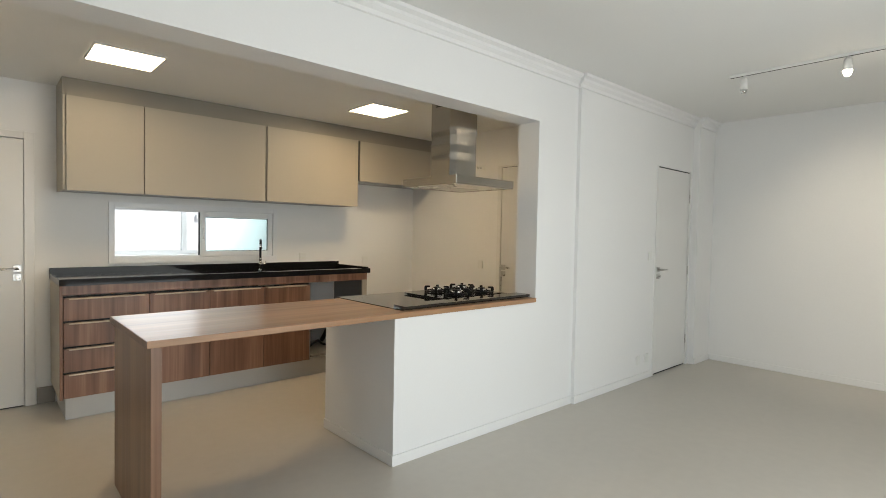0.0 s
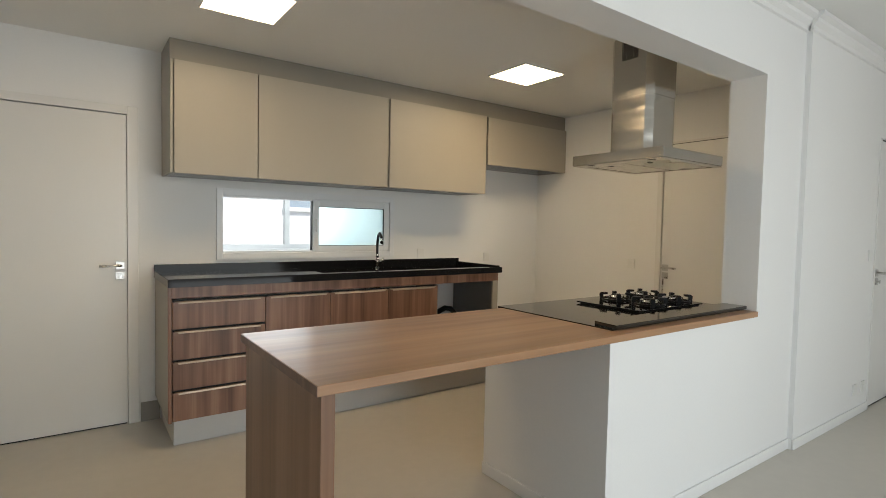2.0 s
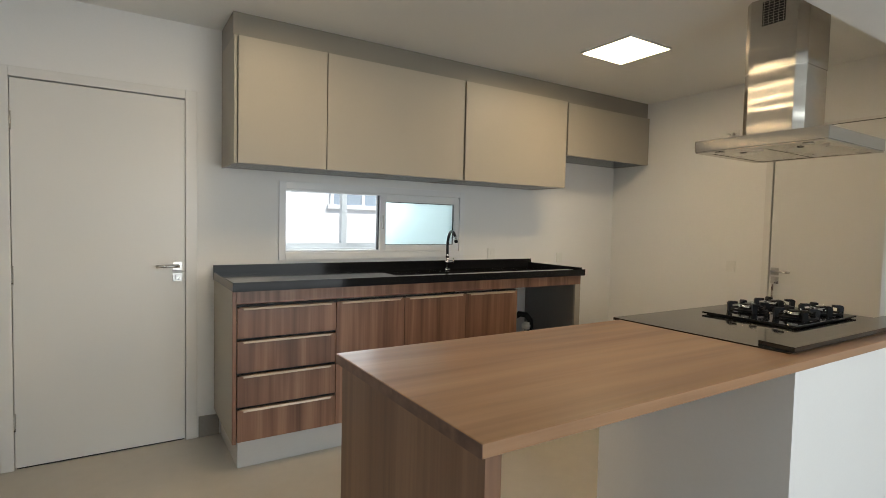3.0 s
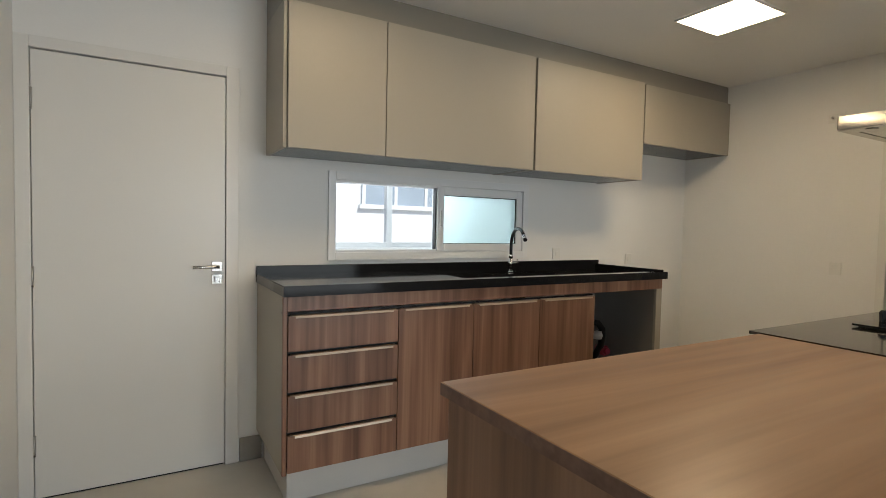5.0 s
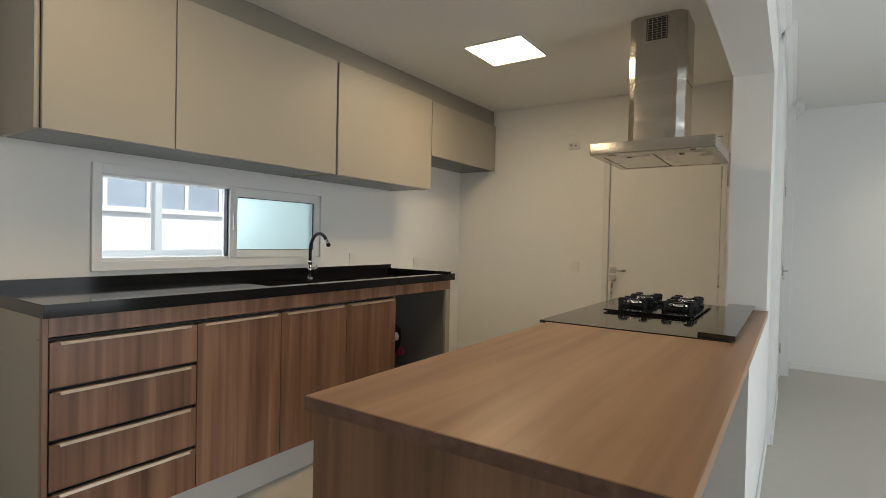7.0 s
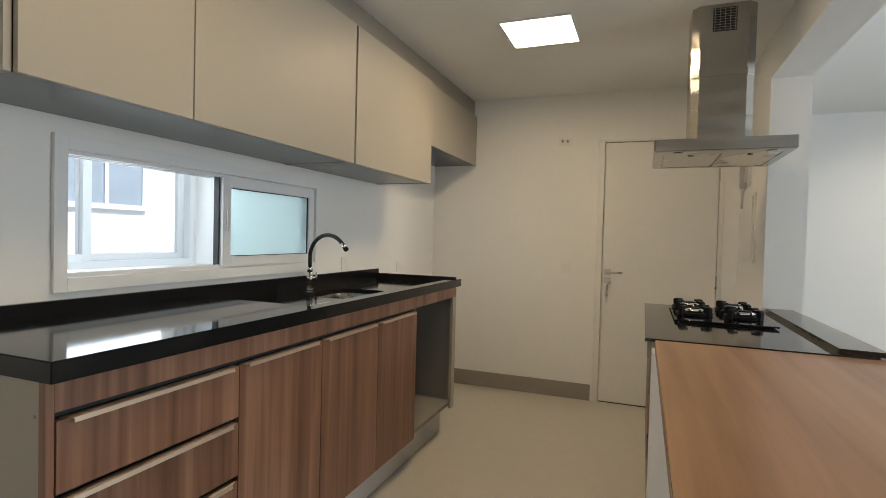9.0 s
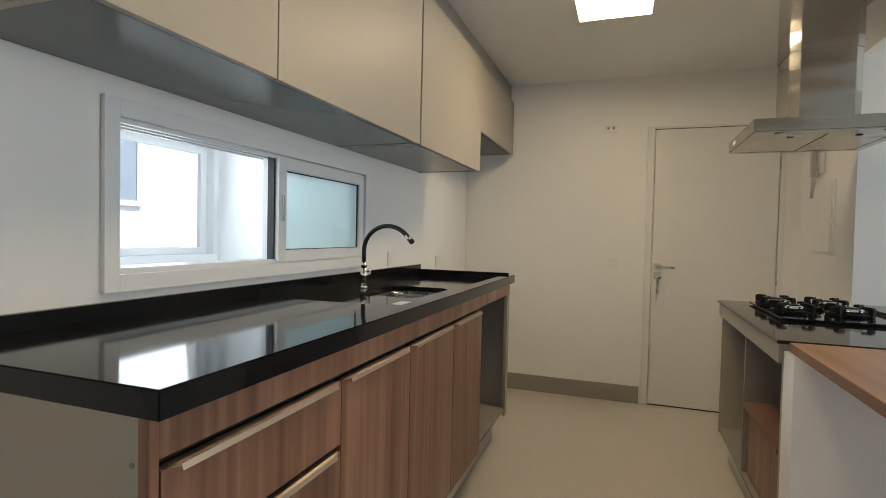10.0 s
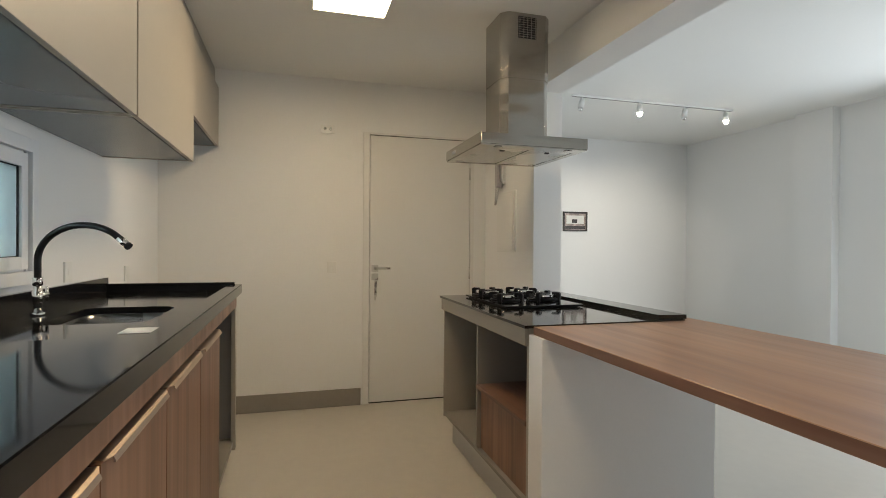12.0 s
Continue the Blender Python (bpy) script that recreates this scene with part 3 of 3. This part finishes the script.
# steel bowl
bm = bmesh.new()
rings = []
for inset, z in ((-0.004, 0.961), (0.0, 0.960), (0.004, 0.94), (0.012, 0.80), (0.035, 0.775), (0.08, 0.770)):
    rings.append([bm.verts.new((x, y, z)) for x, y in rounded(1.83 + inset, 2.27 - inset, 4.63 + inset, 4.93 - inset, max(0.02, 0.07 - inset * 0.4))])
for a, b2 in zip(rings, rings[1:]):
    for k in range(len(a)):
        bm.faces.new((a[k], a[(k + 1) % len(a)], b2[(k + 1) % len(a)], b2[k])).smooth = True
bm.faces.new(rings[-1])
bmesh.ops.solidify(bm, geom=bm.faces[:], thickness=0.001)
k = thing("sink_bowl", (2.05, 4.78, 0.77), "stainless steel undermount sink bowl in the black worktop", "sink")
part("bowl", bm, STEEL, k)
part("drain", cyl((2.05, 4.78, 0.771), (2.05, 4.78, 0.776), 0.045, n=24), CHROME, k)

# tap with a flexible black spout
TX, TY = 2.078, 5.012
k = thing("kitchen_tap", (TX, TY, WET), "chrome kitchen tap with a curved black flexible spout", "tap")
body = cyl((TX, TY, WET), (TX, TY, WET + 0.010), 0.021, 0.019, 24)
cyl((TX, TY, WET + 0.010), (TX, TY, WET + 0.105), 0.013, n=20, bm=body)
cyl((TX, TY, WET + 0.045), (TX, TY, WET + 0.080), 0.0155, n=20, bm=body)
cyl((TX, TY, WET + 0.100), (TX, TY, WET + 0.125), 0.0145, n=20, bm=body)
part("body", body, CHROME, k)
lv = cyl((TX + 0.015, TY, WET + 0.064), (TX + 0.052, TY - 0.006, WET + 0.066), 0.008, n=12)
cyl((TX + 0.052, TY - 0.006, WET + 0.042), (TX + 0.052, TY - 0.006, WET + 0.092), 0.005, n=10, bm=lv)
part("lever", lv, CHROME, k)
pts = []
for i in range(33):
    a = radians(180 - 140 * i / 32)
    pts.append((TX - 0.062 * (1 + math.cos(a)), TY - 0.152 * (1 + math.cos(a)), WET + 0.180 + 0.118 * math.sin(a)))
pts = [(TX, TY, WET + 0.120), (TX, TY, WET + 0.160)] + pts
part("spout", tube(pts, 0.0105, 14), RUBBER, k, "black rubber gooseneck spout")
e0, e1 = Vector(pts[-2]), Vector(pts[-1])
way = (e1 - e0).normalized()
nz = cyl(e1, e1 + way * 0.035, 0.0115, n=18)
part("nozzle", nz, CHROME, k)
part("aerator", cyl(e1 + way * 0.035, e1 + way * 0.045, 0.0125, n=18), RUBBER, k)

solid("paper_label", box(1.622, 1.715, 4.567, 4.648, WET + 0.0005, WET + 0.002), PAPER, "small white paper label lying on the black worktop", "paper")

# valve and hose in the open bay
k = thing("drain_hose", (2.70, 4.85, 0.212), "black drain hose with white coupling and pink valve", "hose")
part("hose", tube([(2.62, 5.08, 0.46), (2.62, 5.00, 0.50), (2.63, 4.90, 0.59), (2.66, 4.83, 0.635), (2.70, 4.80, 0.63), (2.735, 4.79, 0.59), (2.74, 4.79, 0.54), (2.74, 4.80, 0.47), (2.74, 4.84, 0.40), (2.73, 4.90, 0.30), (2.72, 4.95, 0.234)], 0.024, 12), RUBBER, k)
cp = cyl((2.695, 4.79, 0.520), (2.695, 4.79, 0.572), 0.030, 0.027, 20)
cyl((2.695, 4.79, 0.535), (2.695, 4.79, 0.552), 0.034, n=20, bm=cp)
part("coupling", cp, PLASTIC, k, "white plastic coupling")
vl = cyl((2.775, 4.86, 0.425), (2.775, 4.79, 0.425), 0.036, n=20)
cyl((2.775, 4.79, 0.425), (2.775, 4.765, 0.425), 0.026, 0.022, 16, vl)
part("valve", vl, PINK, k, "pink plastic valve cap")
part("cable", tube([(2.40, 4.66, 0.224), (2.47, 4.70, 0.26), (2.53, 4.68, 0.300), (2.60, 4.74, 0.25), (2.66, 4.70, 0.226), (2.78, 4.80, 0.224)], 0.011, 8), RUBBER, k, "loose black cable")

# ---- wall cabinets ----
def wall_cabinet(x0, x1, y, z0, z1, doors, label):
    k = thing("wall_cabinet", ((x0 + x1) / 2, 5.1, z0), label, "cabinet", "wall cabinets above the sink counter")
    part("side_panel", box(x0, x0 + 0.018, y, 5.1085, z0, z1, 0.001), GREIGE, k)
    part("side_panel", box(x1 - 0.018, x1, y, 5.1085, z0, z1, 0.001), GREIGE, k)
    part("bottom_panel", box(x0 + 0.018, x1 - 0.018, y + 0.006, 5.1085, z0 + 0.002, z0 + 0.020, 0.001), UNDER, k, "grey underside, darker than the doors")
    # Black strip paints the shadow line between door and bottom panel.
    part("shadow_strip", box(x0 + 0.018, x1 - 0.018, y - 0.0015, y + 0.0055, z0 + 0.001, z0 + 0.020), SEAL_AND_SHADE, k, "dark strip that paints the shadow gap behind the door edge")
    part("top_panel", box(x0 + 0.018, x1 - 0.018, y, 5.1085, z1 - 0.018, z1), GREIGE_SHADED, k)
    part("shadow_gap", box(x0 + 0.019, x1 - 0.019, y + 0.004, y + 0.010, z0 + 0.021, z1 - 0.019), SEAL_AND_SHADE, k)
    for a, b_ in doors:
        part("door", box(a + 0.0012, b_ - 0.0012, y - 0.020, y - 0.002, z0 - 0.001, z1 - 0.004, 0.0015), GREIGE, k)
    return k


Z0, Z1 = 1.647, 2.335
wall_cabinet(0.488, 1.995, 4.720, Z0, Z1, ((0.506, 1.006), (1.009, 1.992)), "satin greige wall cabinet with flat handleless doors above the window")
wall_cabinet(2.003, 2.985, 4.720, Z0, Z1, ((2.006, 2.983),), "satin greige wall cabinet with a flat lift-up door")
wall_cabinet(2.990, 4.046, 4.742, 1.915, Z1, ((3.018, 4.042),), "short satin greige wall cabinet in the corner")
part("shadow_gap", box(2.9905, 3.017, 4.734, 4.7412, 1.917, Z1 - 0.002), SEAL_AND_SHADE, bpy.data.objects["wall_cabinet.002"])
k = thing("cabinet_filler", (2.27, 4.9, Z1), "closing panel between wall cabinets and ceiling, darker than the doors", "panel")
part("front_panel", box(0.488, 4.046, 4.748, 4.766, Z1 + 0.001, KZ - 0.001, 0.001), FILLER, k)
part("side_panel", box(0.488, 0.506, 4.7662, 5.108, Z1 + 0.001, KZ - 0.001, 0.001), FILLER, k)

# ---- bar ----
bar = thing("breakfast_bar", (1.25, 2.9, 0), "wood laminate bar top resting on a panel leg", "bar counter")
tp = slab([(0.548, 2.490), (3.158, 2.490), (3.158, 2.566), (1.938, 2.566), (1.938, 3.288), (0.548, 3.288)], [], 0.876, 0.907)
bmesh.ops.bevel(tp, geom=[e for e in tp.edges if abs(e.verts[0].co.z - e.verts[1].co.z) < 1e-5 and e.is_manifold and e.calc_face_angle(0) > 1], offset=0.0015, segments=1, affect="EDGES")
part("tabletop", tp, BARTOP, bar)
# Thin strips in darker walnut paint the unlit edges of the bar top.
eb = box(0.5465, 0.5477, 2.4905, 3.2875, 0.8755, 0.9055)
part("edge_band", eb, WALNUT_H, bar, "edge of the bar top with its shade put into the colour")
part("edge_band", box(0.549, 1.937, 3.2883, 3.2895, 0.8755, 0.9055), WALNUT_H, bar, "edge of the bar top with its shade put into the colour")
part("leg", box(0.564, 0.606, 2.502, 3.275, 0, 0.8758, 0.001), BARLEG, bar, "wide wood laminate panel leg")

# granite slab with ledge, hob
t = thing("hob_worktop", (2.5, 2.9, 0.87), "polished dark granite slab with a raised ledge", "worktop")
tp = slab([(1.940, 2.570), (3.158, 2.570), (3.158, 2.704), (3.186, 2.704), (3.186, 3.326), (1.940, 3.326)], [], 0.900, 0.912)
part("slab", tp, HOBSTONE, t)
part("ledge", prism([(1.950, 2.552), (3.157, 2.552), (3.157, 2.682), (1.966, 2.682)], "z", 0.9122, 0.931), HOBSTONE, t, "raised dark granite ledge")

c = thing("hob_base_cabinet", (2.57, 3.0, 0), "open base cabinet under the hob with a wood drawer front", "cabinet")
part("side_panel", box(1.958, 1.976, 2.69, 3.300, 0.16, 0.8995, 0.001), GREIGE, c)
part("side_panel", box(3.162, 3.178, 2.703, 3.300, 0.16, 0.8995, 0.001), GREIGE, c)
part("divider", box(2.560, 2.578, 2.70, 3.298, 0.18, 0.815), GREIGE_SHADED, c)
# Near-black colour paints the shade at the back of the open cabinet.
part("back_panel", box(1.976, 3.160, 2.692, 2.698, 0.16, 0.8995), CARCASS_SHADED, c)
part("fascia", box(1.958, 3.178, 3.3005, 3.316, 0.828, 0.8995, 0.001), FILLER, c, "laminate rail, darker than the side panels")
part("bottom", box(1.976, 3.160, 2.70, 3.300, 0.172, 0.190, 0.001), GREIGE_SHADED, c)
part("shelf", box(1.976, 2.560, 2.70, 3.306, 0.500, 0.518, 0.001), WALNUT_H, c, "walnut laminate shelf")
part("drawer_front", box(1.980, 2.556, 3.262, 3.278, 0.192, 0.498, 0.0015), WALNUT, c)
part("plinth", box(1.97, 3.15, 3.23, 3.246, 0, 0.17), PLINTH, c)

HZ = 0.912
h = thing("gas_hob", (2.76, 2.98, HZ), "black glass gas hob with four burners and iron grates", "hob")
part("glass_plate", box(2.445, 3.070, 2.762, 3.192, HZ + 0.006, HZ + 0.014, 0.002), BLACKGLASS, h)
part("tray", box(2.46, 3.06, 2.78, 3.175, HZ, HZ + 0.006), IRON, h)


def burner(x, y, r):
    z = HZ + 0.014
    cup = part("burner", cyl((x, y, z), (x, y, z + 0.014), r * 1.25, r * 1.05, 28), IRON, h)
    ring = cyl((x, y, z + 0.014), (x, y, z + 0.028), r * 1.0, r * 1.06, 28)
    cyl((x, y, z + 0.028), (x, y, z + 0.033), r * 1.06, r * 0.90, 28, ring)
    part("burner_ring", ring, CHROME, cup, "steel burner ring")
    part("burner_cap", cyl((x, y, z + 0.033), (x, y, z + 0.037), r * 0.72, r * 0.60, 28), IRON, cup)
    part("igniter", cyl((x + r * 0.82, y, z + 0.030), (x + r * 0.82, y, z + 0.043), 0.003, n=8), CHROME, cup)


def grate(x, y, s):
    """Four wide bent fingers that rise round one burner, joined by a low ring."""
    z = HZ + 0.014
    g = bmesh.new()
    for k in range(4):
        sx, sy = math.cos(radians(45 + 90 * k)), math.sin(radians(45 + 90 * k))
        px, py = -sy, sx
        prof = [(s, 0), (s + 0.003, 0.038), (s - 0.006, 0.047), (s * 0.55, 0.047), (s * 0.55, 0.036), (s - 0.018, 0.033), (s - 0.021, 0)]
        n = len(prof)
        vs = [[g.verts.new((x + a * sx + o * px, y + a * sy + o * py, z + b_)) for a, b_ in prof] for o in (-0.011, 0.011)]
        for i in range(n):
            g.faces.new((vs[0][i], vs[0][(i + 1) % n], vs[1][(i + 1) % n], vs[1][i]))
        g.faces.new(vs[0][::-1])
        g.faces.new(vs[1])
    bmesh.ops.recalc_face_normals(g, faces=g.faces)
    ring = [(x + (s - 0.012) * math.cos(radians(15 * q)), y + (s - 0.012) * math.sin(radians(15 * q)), z + 0.008) for q in range(25)]
    tube(ring, 0.006, 8, g)
    part("grate", g, IRON, h, "black cast iron pan support")


for x, y, r in ((2.685, 3.090, 0.042), (2.960, 3.095, 0.050), (2.685, 2.868, 0.050), (2.960, 2.875, 0.044)):
    burner(x, y, r)
    grate(x, y, 0.095)
for i in range(4):
    y = 2.86 + 0.08 * i
    kn = cyl((2.823, y, HZ + 0.014), (2.823, y, HZ + 0.028), 0.018, 0.015, 20)
    box(2.809, 2.837, y - 0.004, y + 0.004, HZ + 0.026, HZ + 0.034, 0.001, kn)
    part("knob", kn, IRON, h)

# ---- hood ----
h = thing("cooker_hood", (2.78, 3.0, 1.735), "stainless steel island cooker hood with a square chimney", "cooker hood")
cb = prism(rounded(2.505, 3.120, 2.704, 3.310, 0.006, 2), "z", 1.740, 1.795)
part("canopy", cb, STEELH, h)
part("bottom_frame", slab([(2.510, 2.709), (3.115, 2.709), (3.115, 3.305), (2.510, 3.305)], [[(2.590, 2.745), (3.085, 2.745), (3.085, 3.263), (2.590, 3.263)]], 1.733, 1.7398), STEELH, h)
for a, b_ in ((2.747, 2.999), (3.009, 3.261)):
    f = part("grease_filter", box(2.593, 3.082, a, b_, 1.735, 1.739, 0.001), STEEL, h, "metal grease filter panel")
    part("filter_latch", box(2.640, 2.660, (a + b_) / 2 - 0.012, (a + b_) / 2 + 0.012, 1.731, 1.735, 0.001), IRON, f)
for y in (2.80, 3.20):
    part("hood_lamp", cyl((2.55, y, 1.7295), (2.55, y, 1.733), 0.022, n=20), STEELH, h)
part("control_panel", box(2.92, 2.985, 3.3102, 3.3125, 1.757, 1.776, 0.001), PLASTIC, h, "small white control strip")
CHX0, CHX1, CHY0, CHY1 = 2.620, 2.900, 2.865, 3.150
part("chimney_lower", prism(rounded(CHX0 + 0.002, CHX1 - 0.002, CHY0 + 0.002, CHY1 - 0.002, 0.036, 1), "z", 1.795, 2.14), STEELH, h)
up = part("chimney_upper", prism(rounded(CHX0, CHX1, CHY0, CHY1, 0.036, 1), "z", 2.12, KZ - 0.001), STEELH, h)
part("flange", prism(rounded(CHX0 - 0.006, CHX1 + 0.006, CHY0 - 0.006, CHY1 + 0.006, 0.008, 2), "z", 1.795, 1.803), STEELH, h)
part("vent_recess", box(CHX0 - 0.0012, CHX0 + 0.002, 2.955, 3.06, 2.335, 2.450), SEAL_AND_SHADE, up, "dark vent opening")
for i in range(5):
    y = 2.962 + 0.0225 * i
    part("vent_bar", box(CHX0 - 0.0025, CHX0 - 0.0014, y - 0.0015, y + 0.0015, 2.335, 2.450), STEELH, up)
for i in range(9):
    z = 2.343 + 0.0125 * i
    part("vent_bar", box(CHX0 - 0.0030, CHX0 - 0.0026, 2.955, 3.06, z - 0.0012, z + 0.0012), STEELH, up)

# ---- ceiling lamps ----
def panel_lamp(x, y, lit):
    k = thing("ceiling_light", (x, y, KZ), "square flush LED ceiling panel, switched on", "ceiling light", "LED panels on the kitchen ceiling")
    s = 0.195
    fr = slab([(x - s, y - s), (x + s, y - s), (x + s, y + s), (x - s, y + s)], [[(x - s + 0.008, y - s + 0.008), (x + s - 0.008, y - s + 0.008), (x + s - 0.008, y + s - 0.008), (x - s + 0.008, y + s - 0.008)]], KZ - 0.012, KZ - 0.0005)
    part("frame", fr, PLASTIC, k)
    part("diffuser", box(x - s + 0.0082, x + s - 0.0082, y - s + 0.0082, y + s - 0.0082, KZ - 0.010, KZ - 0.002), lit, k, "glowing white diffuser")


panel_lamp(2.69, 3.925, LIT_FAR)
panel_lamp(0.735, 3.935, LIT_NEAR)

# spot track in the living room
k = thing("track_light", (4.5, 0.7, LZ), "white ceiling track with four spot heads, two of them lit", "track light")
part("track", box(4.485, 4.520, -0.24, 1.66, LZ - 0.020, LZ - 0.0005, 0.002), PLASTIC, k)
part("track_slot", box(4.497, 4.508, -0.23, 1.65, LZ - 0.0215, LZ - 0.0202), SEAL_AND_SHADE, k)
for y, aim, lit in ((1.55, (4.9, 1.75, 1.0), False), (0.90, (4.45, 0.9, 0.0), True), (0.36, (4.9, 0.2, 1.0), False), (-0.16, (4.45, -0.2, 0.0), True)):
    c0 = Vector((4.5025, y, LZ - 0.075))
    dirn = (Vector(aim) - c0).normalized()
    st = part("stem", cyl((4.5025, y, LZ - 0.02), tuple(c0), 0.008, n=12), PLASTIC, k)
    part("head", cyl(c0 - dirn * 0.035, c0 + dirn * 0.045, 0.024, 0.030, 24), PLASTIC, st)
    part("lens", cyl(c0 + dirn * 0.0452, c0 + dirn * 0.078, 0.029, 0.018, 24), BULB if lit else CHROME, st)
    if lit:
        sp = new("spot_light", bpy.data.lights.new("spot_light", "SPOT"))
        sp.data.energy, sp.data.color, sp.data.spot_size, sp.data.spot_blend, sp.data.shadow_soft_size = SPOT * 3, (1.0, 0.86, 0.66), radians(80), 0.9, 0.03
        sp.matrix_world = look(c0 + dirn * 0.095, (6.2, y, 1.2))

# ---- small things on the walls ----
def wall_plate(at, n, w_, h_, holes, label, name="wall_outlet"):
    """A cover plate on a wall that faces n ('-y' or '-x'), with raised rockers or sockets."""
    x, y, z = at
    k = thing(name, at, label, "outlet" if name == "wall_outlet" else "switch")

    def blk(a0, a1, d0, d1, z0, z1, bv):
        if n == "-y":
            return box(x + a0, x + a1, y - d1, y - d0, z + z0, z + z1, bv)
        return box(x - d1, x - d0, y + a0, y + a1, z + z0, z + z1, bv)
    part("plate", blk(-w_ / 2, w_ / 2, 0.0005, 0.009, -h_ / 2, h_ / 2, 0.002), PLASTIC, k)
    for a, b_ in holes:
        part("socket", blk(a - 0.011, a + 0.011, 0.009, 0.011, b_ - 0.016, b_ + 0.016, 0.001), PLASTIC, k)
    return k


wall_plate((2.57, 5.11, 1.105), "-y", 0.070, 0.085, ((0, 0),), "white wall outlet above the worktop")
wall_plate((3.35, 5.11, 1.057), "-y", 0.070, 0.085, ((0, 0),), "white wall outlet near the corner")
wall_plate((4.05, 3.93, 1.055), "-x", 0.070, 0.085, ((-0.014, 0), (0.014, 0)), "white light switch beside the door", "light_switch")
wall_plate((4.723, 2.47, 0.20), "-y", 0.070, 0.085, ((0, 0),), "white wall outlet near the floor")
wall_plate((4.893, 2.47, 0.20), "-y", 0.070, 0.085, ((0, 0),), "white wall outlet near the floor")
wall_plate((4.905, 2.47, 1.20), "-y", 0.070, 0.085, ((0, 0),), "white light switch beside the living room door", "light_switch")
k = wall_plate((4.05, 3.965, 2.09), "-x", 0.105, 0.062, (), "white cover plate with two chrome valve stubs high on the wall")
for y in (3.945, 3.985):
    part("stub", cyl((4.041, y, 2.09), (4.022, y, 2.094), 0.011, 0.008, 14), CHROME, k)

k = thing("electrical_panel", (3.60, 2.7, 1.18), "white flush electrical panel cover on the wall", "electrical panel")
part("frame", box(3.43, 3.77, 2.7005, 2.712, 1.18, 1.62, 0.003), PLASTIC, k)
part("door", box(3.45, 3.75, 2.712, 2.722, 1.20, 1.60, 0.003), PLASTIC, k)
k = thing("intercom", (3.68, 2.7, 1.66), "grey wall intercom with handset and coiled cord", "intercom")
part("base", box(3.63, 3.72, 2.7005, 2.725, 1.68, 1.89, 0.006), PLASTIC, k)
hs = box(3.645, 3.70, 2.738, 2.762, 1.66, 1.88, 0.008)
box(3.642, 3.703, 2.724, 2.742, 1.835, 1.885, 0.006, hs)
box(3.642, 3.703, 2.724, 2.742, 1.655, 1.70, 0.006, hs)
part("handset", hs, LILAC, k, "grey handset")
cord = []
for i in range(121):
    u = i / 120
    cx, cz = 3.68 + 0.04 * math.sin(u * math.pi), 1.665 - 0.13 * math.sin(u * math.pi)
    cord.append((cx + 0.05 * u + 0.006 * math.cos(i * 1.2), 2.735 + 0.006 * math.sin(i * 1.2), cz))
part("cord", tube(cord, 0.0022, 6), LILAC, k, "coiled cord")

k = thing("picture", (LX1, 0.59, 1.55), "small framed photograph in a dark frame on the white wall", "picture")
py0, py1, pz0, pz1 = 0.415, 0.775, 1.425, 1.685
fr = box(LX1 - 0.022, LX1 - 0.001, py0, py1, pz0, pz0 + 0.022, 0.002)
box(LX1 - 0.022, LX1 - 0.001, py0, py1, pz1 - 0.022, pz1, 0.002, fr)
box(LX1 - 0.022, LX1 - 0.001, py0, py0 + 0.022, pz0 + 0.022, pz1 - 0.022, 0.002, fr)
box(LX1 - 0.022, LX1 - 0.001, py1 - 0.022, py1, pz0 + 0.022, pz1 - 0.022, 0.002, fr)
part("frame", fr, FRAMEB, k)
pr = part("print", box(LX1 - 0.010, LX1 - 0.002, py0 + 0.022, py1 - 0.022, pz0 + 0.022, pz1 - 0.022), PHOTO, k, "blurred photograph of a light room")
part("print_wall", box(LX1 - 0.0112, LX1 - 0.0102, py0 + 0.05, py1 - 0.05, pz0 + 0.10, pz1 - 0.05), PAPER, pr)
part("print_floor", box(LX1 - 0.0112, LX1 - 0.0102, py0 + 0.03, py1 - 0.03, pz0 + 0.03, pz0 + 0.07), FRAMEB, pr)
part("print_opening", box(LX1 - 0.0124, LX1 - 0.0114, py0 + 0.15, py1 - 0.13, pz0 + 0.11, pz0 + 0.16), FRAMEB, pr)
